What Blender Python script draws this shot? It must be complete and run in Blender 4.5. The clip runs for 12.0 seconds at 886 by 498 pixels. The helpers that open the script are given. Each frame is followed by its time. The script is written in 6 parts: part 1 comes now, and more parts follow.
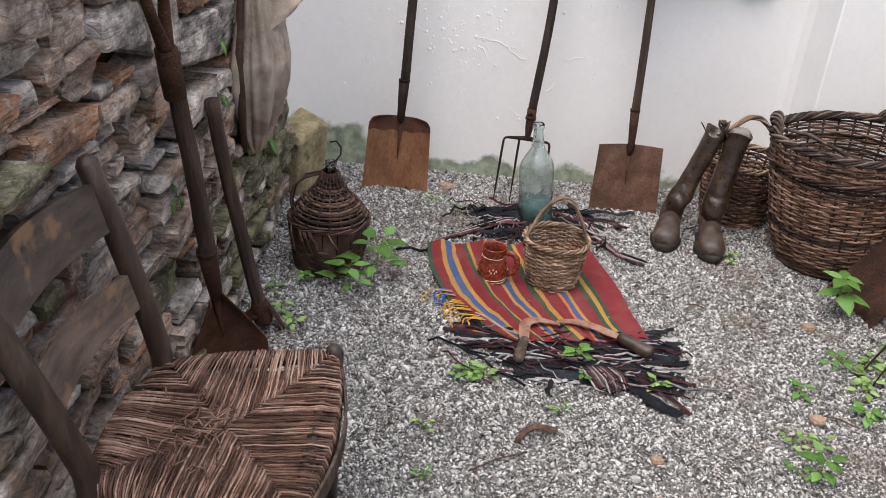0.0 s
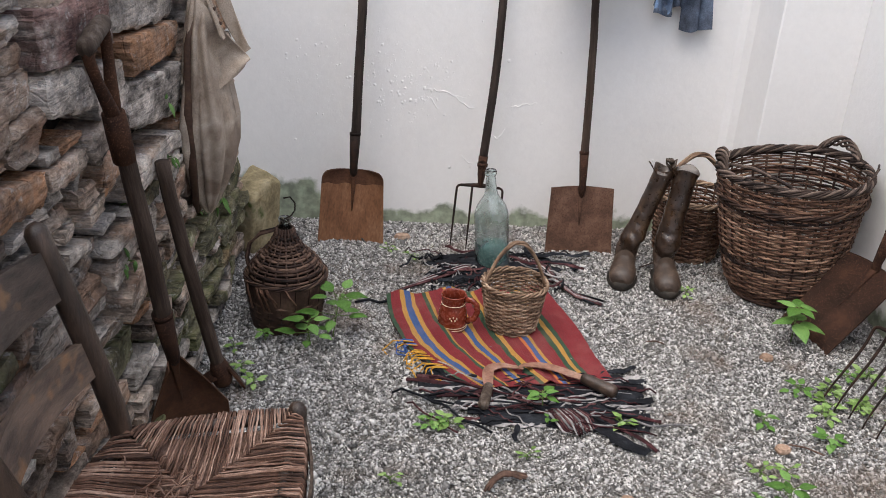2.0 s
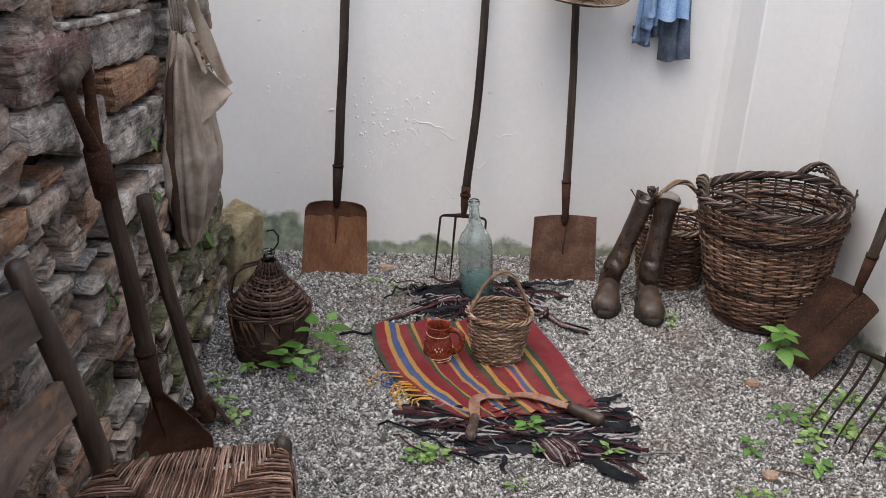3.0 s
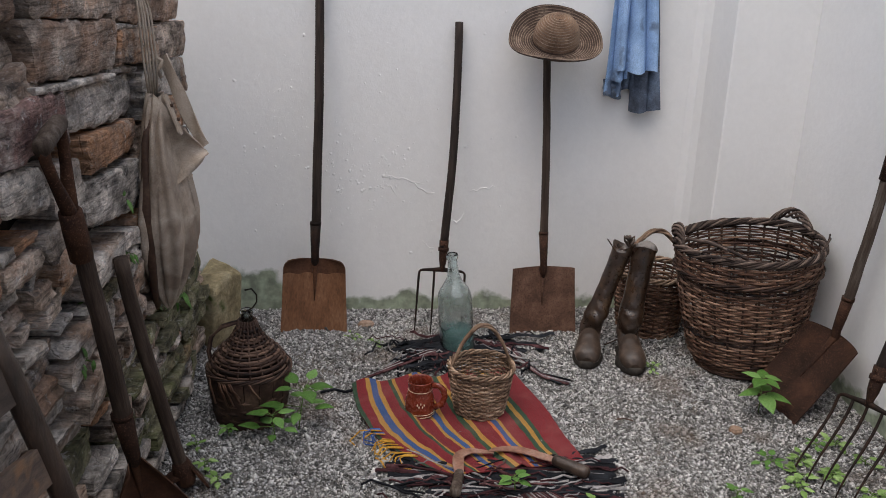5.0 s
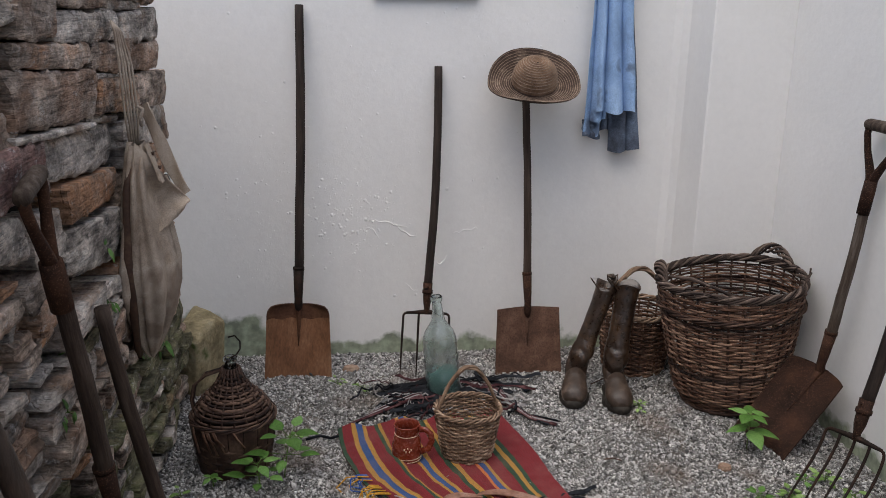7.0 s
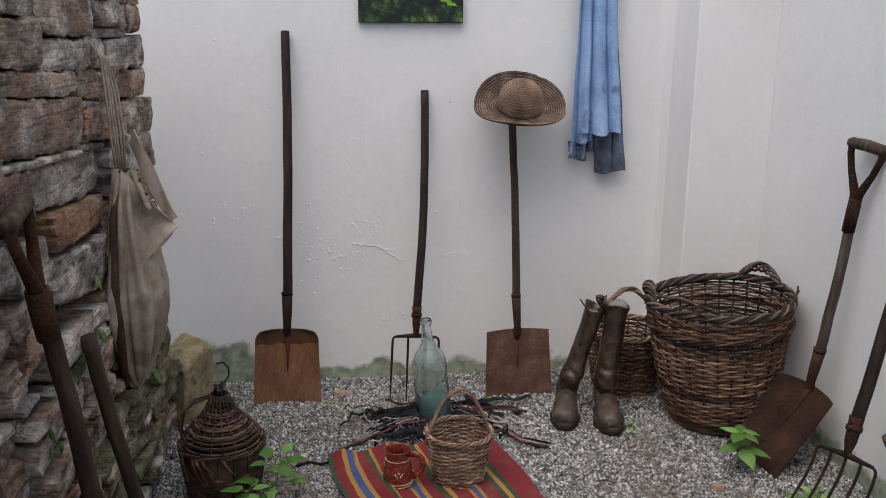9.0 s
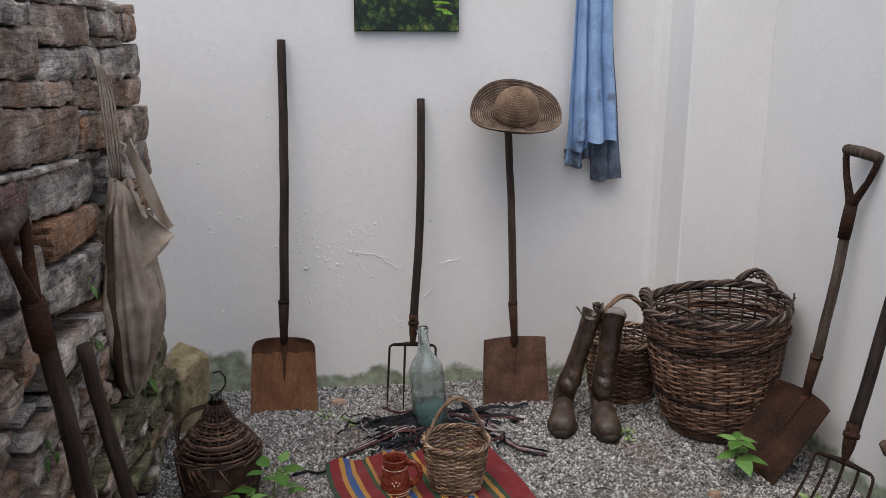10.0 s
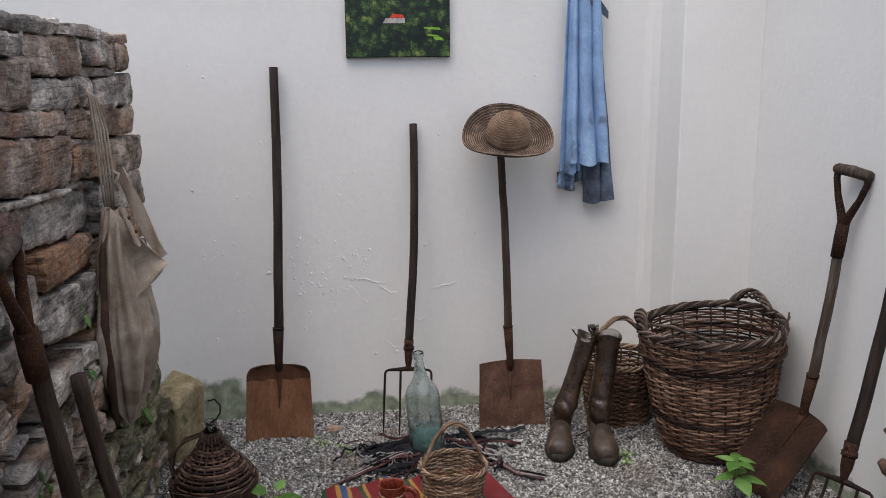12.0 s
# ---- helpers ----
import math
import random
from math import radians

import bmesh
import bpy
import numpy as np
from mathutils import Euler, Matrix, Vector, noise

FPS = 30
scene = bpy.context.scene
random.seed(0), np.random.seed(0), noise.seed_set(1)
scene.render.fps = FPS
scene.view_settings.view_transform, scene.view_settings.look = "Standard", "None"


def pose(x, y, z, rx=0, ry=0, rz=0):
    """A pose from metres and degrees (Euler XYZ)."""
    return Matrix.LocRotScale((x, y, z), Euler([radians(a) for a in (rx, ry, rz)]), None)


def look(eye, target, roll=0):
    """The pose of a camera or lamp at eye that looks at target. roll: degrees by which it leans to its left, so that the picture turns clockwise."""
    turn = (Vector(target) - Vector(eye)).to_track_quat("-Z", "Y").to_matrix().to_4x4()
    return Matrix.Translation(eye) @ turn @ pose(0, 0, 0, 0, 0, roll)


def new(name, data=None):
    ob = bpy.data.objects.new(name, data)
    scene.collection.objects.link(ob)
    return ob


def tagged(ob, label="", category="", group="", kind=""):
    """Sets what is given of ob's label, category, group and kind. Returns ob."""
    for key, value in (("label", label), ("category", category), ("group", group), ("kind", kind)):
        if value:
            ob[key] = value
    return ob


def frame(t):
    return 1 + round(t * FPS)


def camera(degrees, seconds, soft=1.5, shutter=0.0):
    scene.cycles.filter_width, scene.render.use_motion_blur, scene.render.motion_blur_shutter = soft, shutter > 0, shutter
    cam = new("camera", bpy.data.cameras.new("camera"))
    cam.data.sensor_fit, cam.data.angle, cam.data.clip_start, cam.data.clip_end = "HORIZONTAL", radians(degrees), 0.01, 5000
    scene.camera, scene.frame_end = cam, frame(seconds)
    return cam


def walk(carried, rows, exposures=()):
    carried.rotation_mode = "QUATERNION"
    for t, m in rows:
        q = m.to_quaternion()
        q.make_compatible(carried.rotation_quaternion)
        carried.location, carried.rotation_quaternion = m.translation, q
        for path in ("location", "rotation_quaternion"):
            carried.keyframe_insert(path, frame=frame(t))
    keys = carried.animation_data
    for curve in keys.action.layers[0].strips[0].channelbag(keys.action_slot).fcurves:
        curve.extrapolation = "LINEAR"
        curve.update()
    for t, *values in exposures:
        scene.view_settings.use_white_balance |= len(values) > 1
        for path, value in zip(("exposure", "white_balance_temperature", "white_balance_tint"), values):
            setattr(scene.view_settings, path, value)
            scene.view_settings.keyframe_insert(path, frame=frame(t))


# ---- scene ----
# The camera stands at eye height and turns: it tilts up and swings to the right.
cam = camera(53.0, 12.0, soft=0.9)
EYE = (0.0, 0.0, 1.55)
PATH = [
    (0.0, 62.401, -4.565, 2.300),
    (0.5, 62.762, -3.837, 1.592),
    (1.0, 63.543, -3.533, 0.056),
    (1.5, 64.642, -3.285, -0.713),
    (2.0, 65.824, -3.045, -1.458),
    (2.5, 66.900, -2.837, -2.133),
    (3.0, 67.858, -2.675, -2.735),
    (5.0, 71.418, -1.745, -4.533),
    (5.5, 72.192, -1.496, -4.877),
    (6.0, 72.923, -1.283, -5.229),
    (6.5, 73.590, -1.098, -5.572),
    (7.0, 74.168, -0.917, -5.903),
    (9.0, 75.666, -0.358, -6.822),
    (9.5, 75.929, -0.359, -6.938),
    (10.0, 76.184, -0.217, -7.086),
    (10.5, 76.476, -0.098, -7.239),
    (11.0, 76.729, 0.040, -7.350),
    (11.5, 77.114, 0.247, -7.478),
    (12.0, 77.742, 0.474, -7.630),
]

walk(cam, [(t, pose(*EYE, rx, ry, rz)) for t, rx, ry, rz in PATH],
     exposures=[(0.0, 1.16), (3.0, 0.84), (6.0, 0.38), (12.0, 0.44)])

# ---- light: an overcast sky over an open yard ----
world = bpy.data.worlds.new("overcast_sky")
scene.world = world
world.use_nodes = True
wn = world.node_tree.nodes
sky = wn.new("ShaderNodeTexSky")
sky.sky_type = 'NISHITA'
sky.sun_disc = False
sky.sun_elevation = radians(63)
sky.sun_rotation = radians(217)
sky.air_density = 1.0
sky.dust_density = 3.2
sky.ozone_density = 0.6
wn["Background"].inputs[1].default_value = 0.13
world.node_tree.links.new(sky.outputs[0], wn["Background"].inputs[0])
sun_data = bpy.data.lights.new("sun", 'SUN')
sun_data.energy = 1.5
sun_data.angle = radians(70)
sun_data.color = (1.0, 0.97, 0.925)
sun = new("sun", sun_data)
sun.matrix_world = look((-1.2, 0.8, 7.0), (0.0, 2.4, 0.0))

# ---- room numbers ----
BACK = 3.75      # face of the white back wall
RIGHT = 1.786    # face of the white side wall
PIER_X, PIER_Y = 1.446, 3.50
STONE = -0.69    # face of the dry stone wall


# ---- mesh helpers ----
class Shape:
    """Collects vertices and faces of one part."""

    def __init__(self):
        self.v, self.f = [], []

    def add(self, verts, faces):
        n = len(self.v)
        self.v.extend(tuple(p) for p in verts)
        self.f.extend(tuple(i + n for i in q) for q in faces)
        return self

    def grid(self, rows, wrap=False, cap=False):
        """Skin over rows of points of equal length."""
        n, m = len(rows), len(rows[0])
        fs = []
        for i in range(n - 1):
            for j in range(m if wrap else m - 1):
                k = (j + 1) % m
                fs.append((i * m + j, i * m + k, (i + 1) * m + k, (i + 1) * m + j))
        if cap:
            fs.append(tuple(range(m - 1, -1, -1)))
            fs.append(tuple((n - 1) * m + j for j in range(m)))
        return self.add([p for r in rows for p in r], fs)

    def tube(self, pts, r, n=6, closed=False, flat=1.0):
        """A round rod along pts; r is one radius or one for each point."""
        pts = [Vector(p) for p in pts]
        m = len(pts)
        rs = r if isinstance(r, (list, tuple)) else [r] * m
        rows, side = [], None
        for i, p in enumerate(pts):
            a = pts[(i - 1) % m] if (closed or i > 0) else p
            b = pts[(i + 1) % m] if (closed or i < m - 1) else p
            d = (b - a).normalized()
            if side is None:
                side = d.cross(Vector((0, 0, 1)))
                if side.length < 0.1:
                    side = d.cross(Vector((0, 1, 0)))
            side = (side - d * side.dot(d)).normalized()
            up = d.cross(side)
            rows.append([p + (side * math.cos(2 * math.pi * j / n) + up * flat * math.sin(2 * math.pi * j / n)) * rs[i] for j in range(n)])
        if closed:
            rows.append(rows[0])
        return self.grid(rows, wrap=True, cap=not closed)

    def lathe(self, prof, n=32, wob=0.0):
        """Turn a profile of (radius, height) about z."""
        rows = []
        for r, z in prof:
            rows.append([(r * (1 + wob * math.sin(2 * a + 3 * z)) * math.cos(a), r * math.sin(a), z) for a in (2 * math.pi * j / n for j in range(n))])
        return self.grid(rows, wrap=True, cap=True)

    def sheet(self, fn, nu, nv, thick):
        """A thick curved sheet over the unit square."""
        P = [[Vector(fn(i / nu, j / nv)) for j in range(nv + 1)] for i in range(nu + 1)]
        N = [[None] * (nv + 1) for _ in range(nu + 1)]
        for i in range(nu + 1):
            for j in range(nv + 1):
                du = P[min(i + 1, nu)][j] - P[max(i - 1, 0)][j]
                dv = P[i][min(j + 1, nv)] - P[i][max(j - 1, 0)]
                N[i][j] = du.cross(dv).normalized() * (thick / 2)
        self.grid([[P[i][j] + N[i][j] for j in range(nv + 1)] for i in range(nu + 1)])
        self.grid([[P[i][j] - N[i][j] for j in range(nv, -1, -1)] for i in range(nu + 1)])
        rim = [(i, 0) for i in range(nu)] + [(nu, j) for j in range(nv)] + [(i, nv) for i in range(nu, 0, -1)] + [(0, j) for j in range(nv, 0, -1)]
        rim.append(rim[0])
        self.grid([[P[i][j] - N[i][j] for i, j in rim], [P[i][j] + N[i][j] for i, j in rim]])
        return self

    def box(self, x0, x1, y0, y1, z0, z1):
        return self.add([(x, y, z) for x in (x0, x1) for y in (y0, y1) for z in (z0, z1)],
                        [(0, 1, 3, 2), (4, 6, 7, 5), (0, 4, 5, 1), (2, 3, 7, 6), (0, 2, 6, 4), (1, 5, 7, 3)])

    def mesh(self, name, material, smooth=True):
        me = bpy.data.meshes.new(name)
        me.from_pydata(self.v, [], self.f)
        me.materials.append(material)
        me.polygons.foreach_set("use_smooth", [smooth] * len(me.polygons))
        me.update()
        return me


def thing(name, label, category, at=(0, 0, 0), group="", kind=""):
    """An empty at the base of a thing."""
    ob = new(name)
    ob.location = at
    ob.empty_display_size = 0.05
    return tagged(ob, label, category, group, kind)


def part(name, shape, material, parent=None, label="", smooth=True):
    ob = new(name, shape.mesh(name, material, smooth))
    ob.parent = parent
    if label:
        ob["label"] = label
    return ob


def stand(ob, foot, tip, front):
    """Lean a tool: its foot and tip in the yard, and the way its blade faces (its own -y)."""
    foot, z = Vector(foot), (Vector(tip) - Vector(foot)).normalized()
    y = -Vector(front)
    y = (y - z * y.dot(z)).normalized()
    x = y.cross(z)
    m = Matrix((x, y, z)).transposed().to_4x4()
    m.translation = foot
    ob.matrix_world = m
    return ob


def wig(p, scale=6.0, amp=1.0, seed=0.0):
    """Smooth noise in -amp..amp."""
    return noise.noise(Vector(p) * scale + Vector((seed, seed * 1.7, seed * 0.6))) * amp


def mix(a, b, t):
    return a + (b - a) * t


# ---- materials ----
def material(name, cols, scale=8.0, rough=(0.6, 0.9), bump=0.3, fine=60.0, metal=0.0, vary=0.0, source="object",
             stretch=(1, 1, 1), contrast=0.5, speck=None, speck_scale=120.0, speck_at=0.62, depth=0.004, speck_most=1.0, shine=0.18):
    """Blotches through a colour ramp, fine grain on top, relief, and a change of value from piece to piece."""
    mat = bpy.data.materials.new(name)
    mat.use_nodes = True
    nt = mat.node_tree
    n, ln = nt.nodes, nt.links.new
    bs = n["Principled BSDF"]
    tc, mp = n.new("ShaderNodeTexCoord"), n.new("ShaderNodeMapping")
    mp.inputs["Scale"].default_value = stretch
    ln(tc.outputs["Object"], mp.inputs["Vector"])
    big, small = n.new("ShaderNodeTexNoise"), n.new("ShaderNodeTexNoise")
    for k, s, d in ((big, scale, 5.0), (small, fine, 6.0)):
        k.inputs["Scale"].default_value, k.inputs["Detail"].default_value = s, d
        k.inputs["Roughness"].default_value = 0.65
        ln(mp.outputs[0], k.inputs["Vector"])
    fac = big.outputs[0]
    rnd = None
    if source == "object":
        rnd = n.new("ShaderNodeObjectInfo").outputs["Random"]
    elif source == "island":
        rnd = n.new("ShaderNodeNewGeometry").outputs["Random Per Island"]
    if rnd is not None and vary > 0:
        sh = n.new("ShaderNodeMath")
        sh.operation = 'MULTIPLY_ADD'
        ln(rnd, sh.inputs[0])
        sh.inputs[1].default_value, sh.inputs[2].default_value = vary, -vary / 2
        ad = n.new("ShaderNodeMath")
        ad.operation = 'ADD'
        ln(fac, ad.inputs[0]), ln(sh.outputs[0], ad.inputs[1])
        fac = ad.outputs[0]
    ramp = n.new("ShaderNodeValToRGB")
    el = ramp.color_ramp.elements
    while len(el) < len(cols):
        el.new(0.5)
    for i, c in enumerate(cols):
        el[i].position = 0.5 + (i / (len(cols) - 1) - 0.5) * contrast
        el[i].color = (*c, 1)
    ln(fac, ramp.inputs[0])
    gr = n.new("ShaderNodeMapRange")
    gr.inputs[1].default_value, gr.inputs[2].default_value = 0.3, 0.7
    gr.inputs[3].default_value, gr.inputs[4].default_value = 0.68, 1.25
    ln(small.outputs[0], gr.inputs[0])
    mul = n.new("ShaderNodeMix")
    mul.data_type, mul.blend_type = 'RGBA', 'MULTIPLY'
    mul.inputs[0].default_value = 1.0
    ln(ramp.outputs[0], mul.inputs[6]), ln(gr.outputs[0], mul.inputs[7])
    col = mul.outputs[2]
    if speck:
        sp = n.new("ShaderNodeTexNoise")
        sp.inputs["Scale"].default_value, sp.inputs["Detail"].default_value = speck_scale, 3.0
        ln(tc.outputs["Object"], sp.inputs["Vector"])
        sr = n.new("ShaderNodeMapRange")
        sr.inputs[1].default_value, sr.inputs[2].default_value = speck_at, speck_at + 0.08
        sr.inputs[4].default_value = speck_most
        ln(sp.outputs[0], sr.inputs[0])
        sm = n.new("ShaderNodeMix")
        sm.data_type = 'RGBA'
        ln(sr.outputs[0], sm.inputs[0]), ln(col, sm.inputs[6])
        sm.inputs[7].default_value = (*speck, 1)
        col = sm.outputs[2]
    ln(col, bs.inputs["Base Color"])
    rr = n.new("ShaderNodeMapRange")
    rr.inputs[1].default_value, rr.inputs[2].default_value = 0.3, 0.7
    rr.inputs[3].default_value, rr.inputs[4].default_value = rough
    ln(small.outputs[0], rr.inputs[0]), ln(rr.outputs[0], bs.inputs["Roughness"])
    bs.inputs["Metallic"].default_value = metal
    bs.inputs["Specular IOR Level"].default_value = shine
    if bump:
        add = n.new("ShaderNodeMath")
        add.operation = 'ADD'
        ln(big.outputs[0], add.inputs[0]), ln(small.outputs[0], add.inputs[1])
        bp = n.new("ShaderNodeBump")
        bp.inputs["Strength"].default_value, bp.inputs["Distance"].default_value = bump, depth
        ln(add.outputs[0], bp.inputs["Height"]), ln(bp.outputs[0], bs.inputs["Normal"])
    return mat


rust = material("rusted_steel", [(0.0101, 0.0065, 0.0050), (0.0325, 0.0159, 0.0108), (0.0867, 0.0397, 0.0217)], 9, (0.75, 0.95), 0.5, 140, 0.15, 0.2,
                speck=(0.20, 0.10, 0.06), speck_scale=300, speck_at=0.58, speck_most=0.6)
rust_orange = material("worn_orange_steel", [(0.10, 0.045, 0.024), (0.225, 0.11, 0.058), (0.30, 0.165, 0.095)], 7, (0.6, 0.85), 0.25, 90, 0.2, 0.1, stretch=(1.6, 1, 0.6))
rust_pale = material("scoured_rusty_steel", [(0.05, 0.028, 0.02), (0.12, 0.066, 0.045), (0.21, 0.125, 0.09)], 9, (0.7, 0.95), 0.4, 140, 0.15, 0.1,
                     speck=(0.045, 0.022, 0.016), speck_scale=210, speck_at=0.56, speck_most=0.6)
rust_dark = material("dark_iron", [(0.0084, 0.0063, 0.0056), (0.0210, 0.0140, 0.0112), (0.0525, 0.0252, 0.0154)], 14, (0.6, 0.9), 0.4, 120, 0.3)
rust_mid = material("mid_brown_steel", [(0.05, 0.026, 0.017), (0.105, 0.05, 0.03), (0.17, 0.085, 0.048)], 9, (0.65, 0.9), 0.3, 110, 0.2)
dark_wood = material("dark_weathered_wood", [(0.0059, 0.0047, 0.0044), (0.0175, 0.0127, 0.0111), (0.0423, 0.0306, 0.0247)], 7, (0.55, 0.85), 0.5, 45, 0, 0.25, stretch=(6, 6, 0.7))
grey_wood = material("grey_weathered_wood", [(0.0240, 0.0160, 0.0120), (0.0680, 0.0496, 0.0384), (0.1600, 0.1360, 0.1160)], 6, (0.65, 0.9), 0.6, 45, 0, 0.1, stretch=(9, 9, 0.7))
brown_wood = material("brown_weathered_wood", [(0.0160, 0.0104, 0.0080), (0.0496, 0.0336, 0.0256), (0.1040, 0.0760, 0.0600)], 7, (0.55, 0.85), 0.5, 45, 0, 0.2, stretch=(7, 7, 0.6))
chair_wood = material("brown_stained_chair_wood", [(0.0135, 0.0090, 0.0067), (0.0465, 0.0300, 0.0218), (0.1125, 0.0713, 0.0495)], 6, (0.32, 0.55), 0.35, 50, 0, 0.2, stretch=(5, 5, 1), shine=0.5)
slat_wood = material("worn_slat_wood", [(0.0255, 0.0195, 0.0170), (0.0850, 0.0612, 0.0493), (0.1955, 0.1360, 0.1020)], 9, (0.35, 0.6), 0.35, 60, 0, 0.2, stretch=(3, 1, 4),
                     speck=(0.24, 0.13, 0.065), speck_scale=13, speck_at=0.60, speck_most=0.75, shine=0.5)
rush = material("brown_rush_cord", [(0.03, 0.017, 0.013), (0.15, 0.082, 0.058), (0.40, 0.27, 0.21)], 9, (0.6, 0.9), 0.6, 120, 0, 0.42, "island", contrast=0.55)
wicker = material("brown_wicker", [(0.024, 0.013, 0.010), (0.112, 0.058, 0.038), (0.31, 0.195, 0.135)], 7, (0.45, 0.75), 0.4, 110, 0, 0.45, "island", contrast=0.6)
wicker_grey = material("greyed_wicker_braid", [(0.0136, 0.0093, 0.0085), (0.0467, 0.0323, 0.0263), (0.1615, 0.1207, 0.0994)], 12, (0.6, 0.85), 0.4, 110, 0, 0.5, "island")
wicker_light = material("pale_wicker", [(0.0780, 0.0494, 0.0338), (0.2210, 0.1456, 0.0988), (0.4420, 0.3250, 0.2340)], 14, (0.5, 0.8), 0.4, 110, 0, 0.32, "island")
wicker_dark = material("dark_old_wicker", [(0.0120, 0.0075, 0.0067), (0.0450, 0.0255, 0.0195), (0.1275, 0.0788, 0.0570)], 12, (0.5, 0.8), 0.4, 110, 0, 0.5, "island")
leather = material("cracked_brown_leather", [(0.0060, 0.0034, 0.0023), (0.0255, 0.0135, 0.0075), (0.1050, 0.0585, 0.0285)], 12, (0.22, 0.45), 0.5, 60, 0, 0.1, shine=0.7)
sole_rubber = material("dark_sole", [(0.012, 0.011, 0.01), (0.03, 0.026, 0.022), (0.06, 0.05, 0.04)], 30, (0.6, 0.9), 0.3, 100)
terracotta = material("red_glazed_clay", [(0.09, 0.017, 0.011), (0.18, 0.034, 0.018), (0.27, 0.07, 0.038)], 14, (0.15, 0.35), 0.1, 80, shine=0.5)
cream_slip = material("cream_slip", [(0.5, 0.36, 0.24), (0.62, 0.48, 0.34), (0.7, 0.6, 0.45)], 30, (0.3, 0.5), 0.1, 90)
canvas = material("dirty_canvas", [(0.13, 0.085, 0.058), (0.40, 0.33, 0.265), (0.60, 0.52, 0.445)], 6, (0.85, 1.0), 0.35, 300, 0, 0, contrast=0.55,
                  speck=(0.13, 0.085, 0.058), speck_scale=6, speck_at=0.54, speck_most=0.65)
leather_dusty = material("dusty_scuffed_leather", [(0.0117, 0.0072, 0.0054), (0.0432, 0.0270, 0.0180), (0.1350, 0.0945, 0.0702)], 14, (0.35, 0.65), 0.4, 80, shine=0.5)
leather_strap = material("dark_leather_edge", [(0.03, 0.018, 0.012), (0.07, 0.04, 0.028), (0.12, 0.075, 0.05)], 14, (0.5, 0.8), 0.3, 90)
denim = material("faded_blue_cotton", [(0.19, 0.29, 0.46), (0.27, 0.41, 0.64), (0.38, 0.53, 0.75)], 7, (0.85, 1.0), 0.3, 260, contrast=0.45,
                 speck=(0.09, 0.11, 0.15), speck_scale=9, speck_at=0.62, speck_most=0.7)
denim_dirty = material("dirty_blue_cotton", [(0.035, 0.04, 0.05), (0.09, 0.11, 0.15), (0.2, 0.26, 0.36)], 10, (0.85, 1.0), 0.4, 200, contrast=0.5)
straw_pale = material("tan_straw_plait", [(0.045, 0.025, 0.016), (0.20, 0.125, 0.08), (0.36, 0.26, 0.185)], 11, (0.55, 0.85), 0.5, 160, contrast=0.6)
straw_edge = material("bleached_straw_edge", [(0.05, 0.032, 0.024), (0.22, 0.16, 0.12), (0.46, 0.37, 0.29)], 16, (0.55, 0.85), 0.4, 160, contrast=0.6)
straw = material("brown_straw_plait", [(0.0119, 0.0076, 0.0059), (0.0595, 0.0382, 0.0289), (0.2295, 0.1700, 0.1275)], 16, (0.55, 0.85), 0.5, 160, contrast=0.6)
black_cloth = material("black_rag", [(0.003, 0.0035, 0.005), (0.008, 0.009, 0.012), (0.024, 0.027, 0.033)], 22, (0.85, 1.0), 0.5, 200, 0, 0.2)
maroon_cloth = material("maroon_rag", [(0.014, 0.006, 0.007), (0.05, 0.017, 0.02), (0.14, 0.075, 0.075)], 24, (0.85, 1.0), 0.5, 200, 0, 0.3)
grey_cloth = material("grey_rag", [(0.08, 0.08, 0.085), (0.24, 0.23, 0.23), (0.42, 0.40, 0.39)], 24, (0.85, 1.0), 0.5, 200, 0, 0.3)
yellow_yarn = material("yellow_yarn", [(0.3, 0.14, 0.02), (0.5, 0.26, 0.035), (0.6, 0.36, 0.08)], 30, (0.85, 1.0), 0.3, 200)
blue_yarn = material("blue_yarn", [(0.02, 0.05, 0.16), (0.04, 0.10, 0.32), (0.08, 0.16, 0.4)], 30, (0.85, 1.0), 0.3, 200)
leaf_green = material("fresh_leaf", [(0.05, 0.115, 0.02), (0.09, 0.195, 0.04), (0.15, 0.275, 0.08)], 20, (0.4, 0.6), 0.2, 90, 0, 0.5)
leaf_pale = material("pale_leaf", [(0.10, 0.17, 0.04), (0.17, 0.28, 0.08), (0.26, 0.38, 0.14)], 20, (0.5, 0.7), 0.2, 90, 0, 0.5)
stem_green = material("green_stem", [(0.07, 0.12, 0.03), (0.12, 0.2, 0.05), (0.18, 0.24, 0.08)], 20, (0.5, 0.7), 0.1, 90)
root_wood = material("dead_root", [(0.04, 0.025, 0.018), (0.10, 0.06, 0.045), (0.2, 0.13, 0.1)], 20, (0.7, 0.95), 0.6, 90)
brick_chip = material("pale_brick", [(0.2, 0.13, 0.09), (0.32, 0.22, 0.16), (0.42, 0.33, 0.26)], 25, (0.7, 0.95), 0.4, 120, 0, 0.3)
black_board = material("black_board_edge", [(0.008, 0.008, 0.008), (0.014, 0.014, 0.014), (0.025, 0.025, 0.025)], 20, (0.4, 0.6), 0.05, 90)


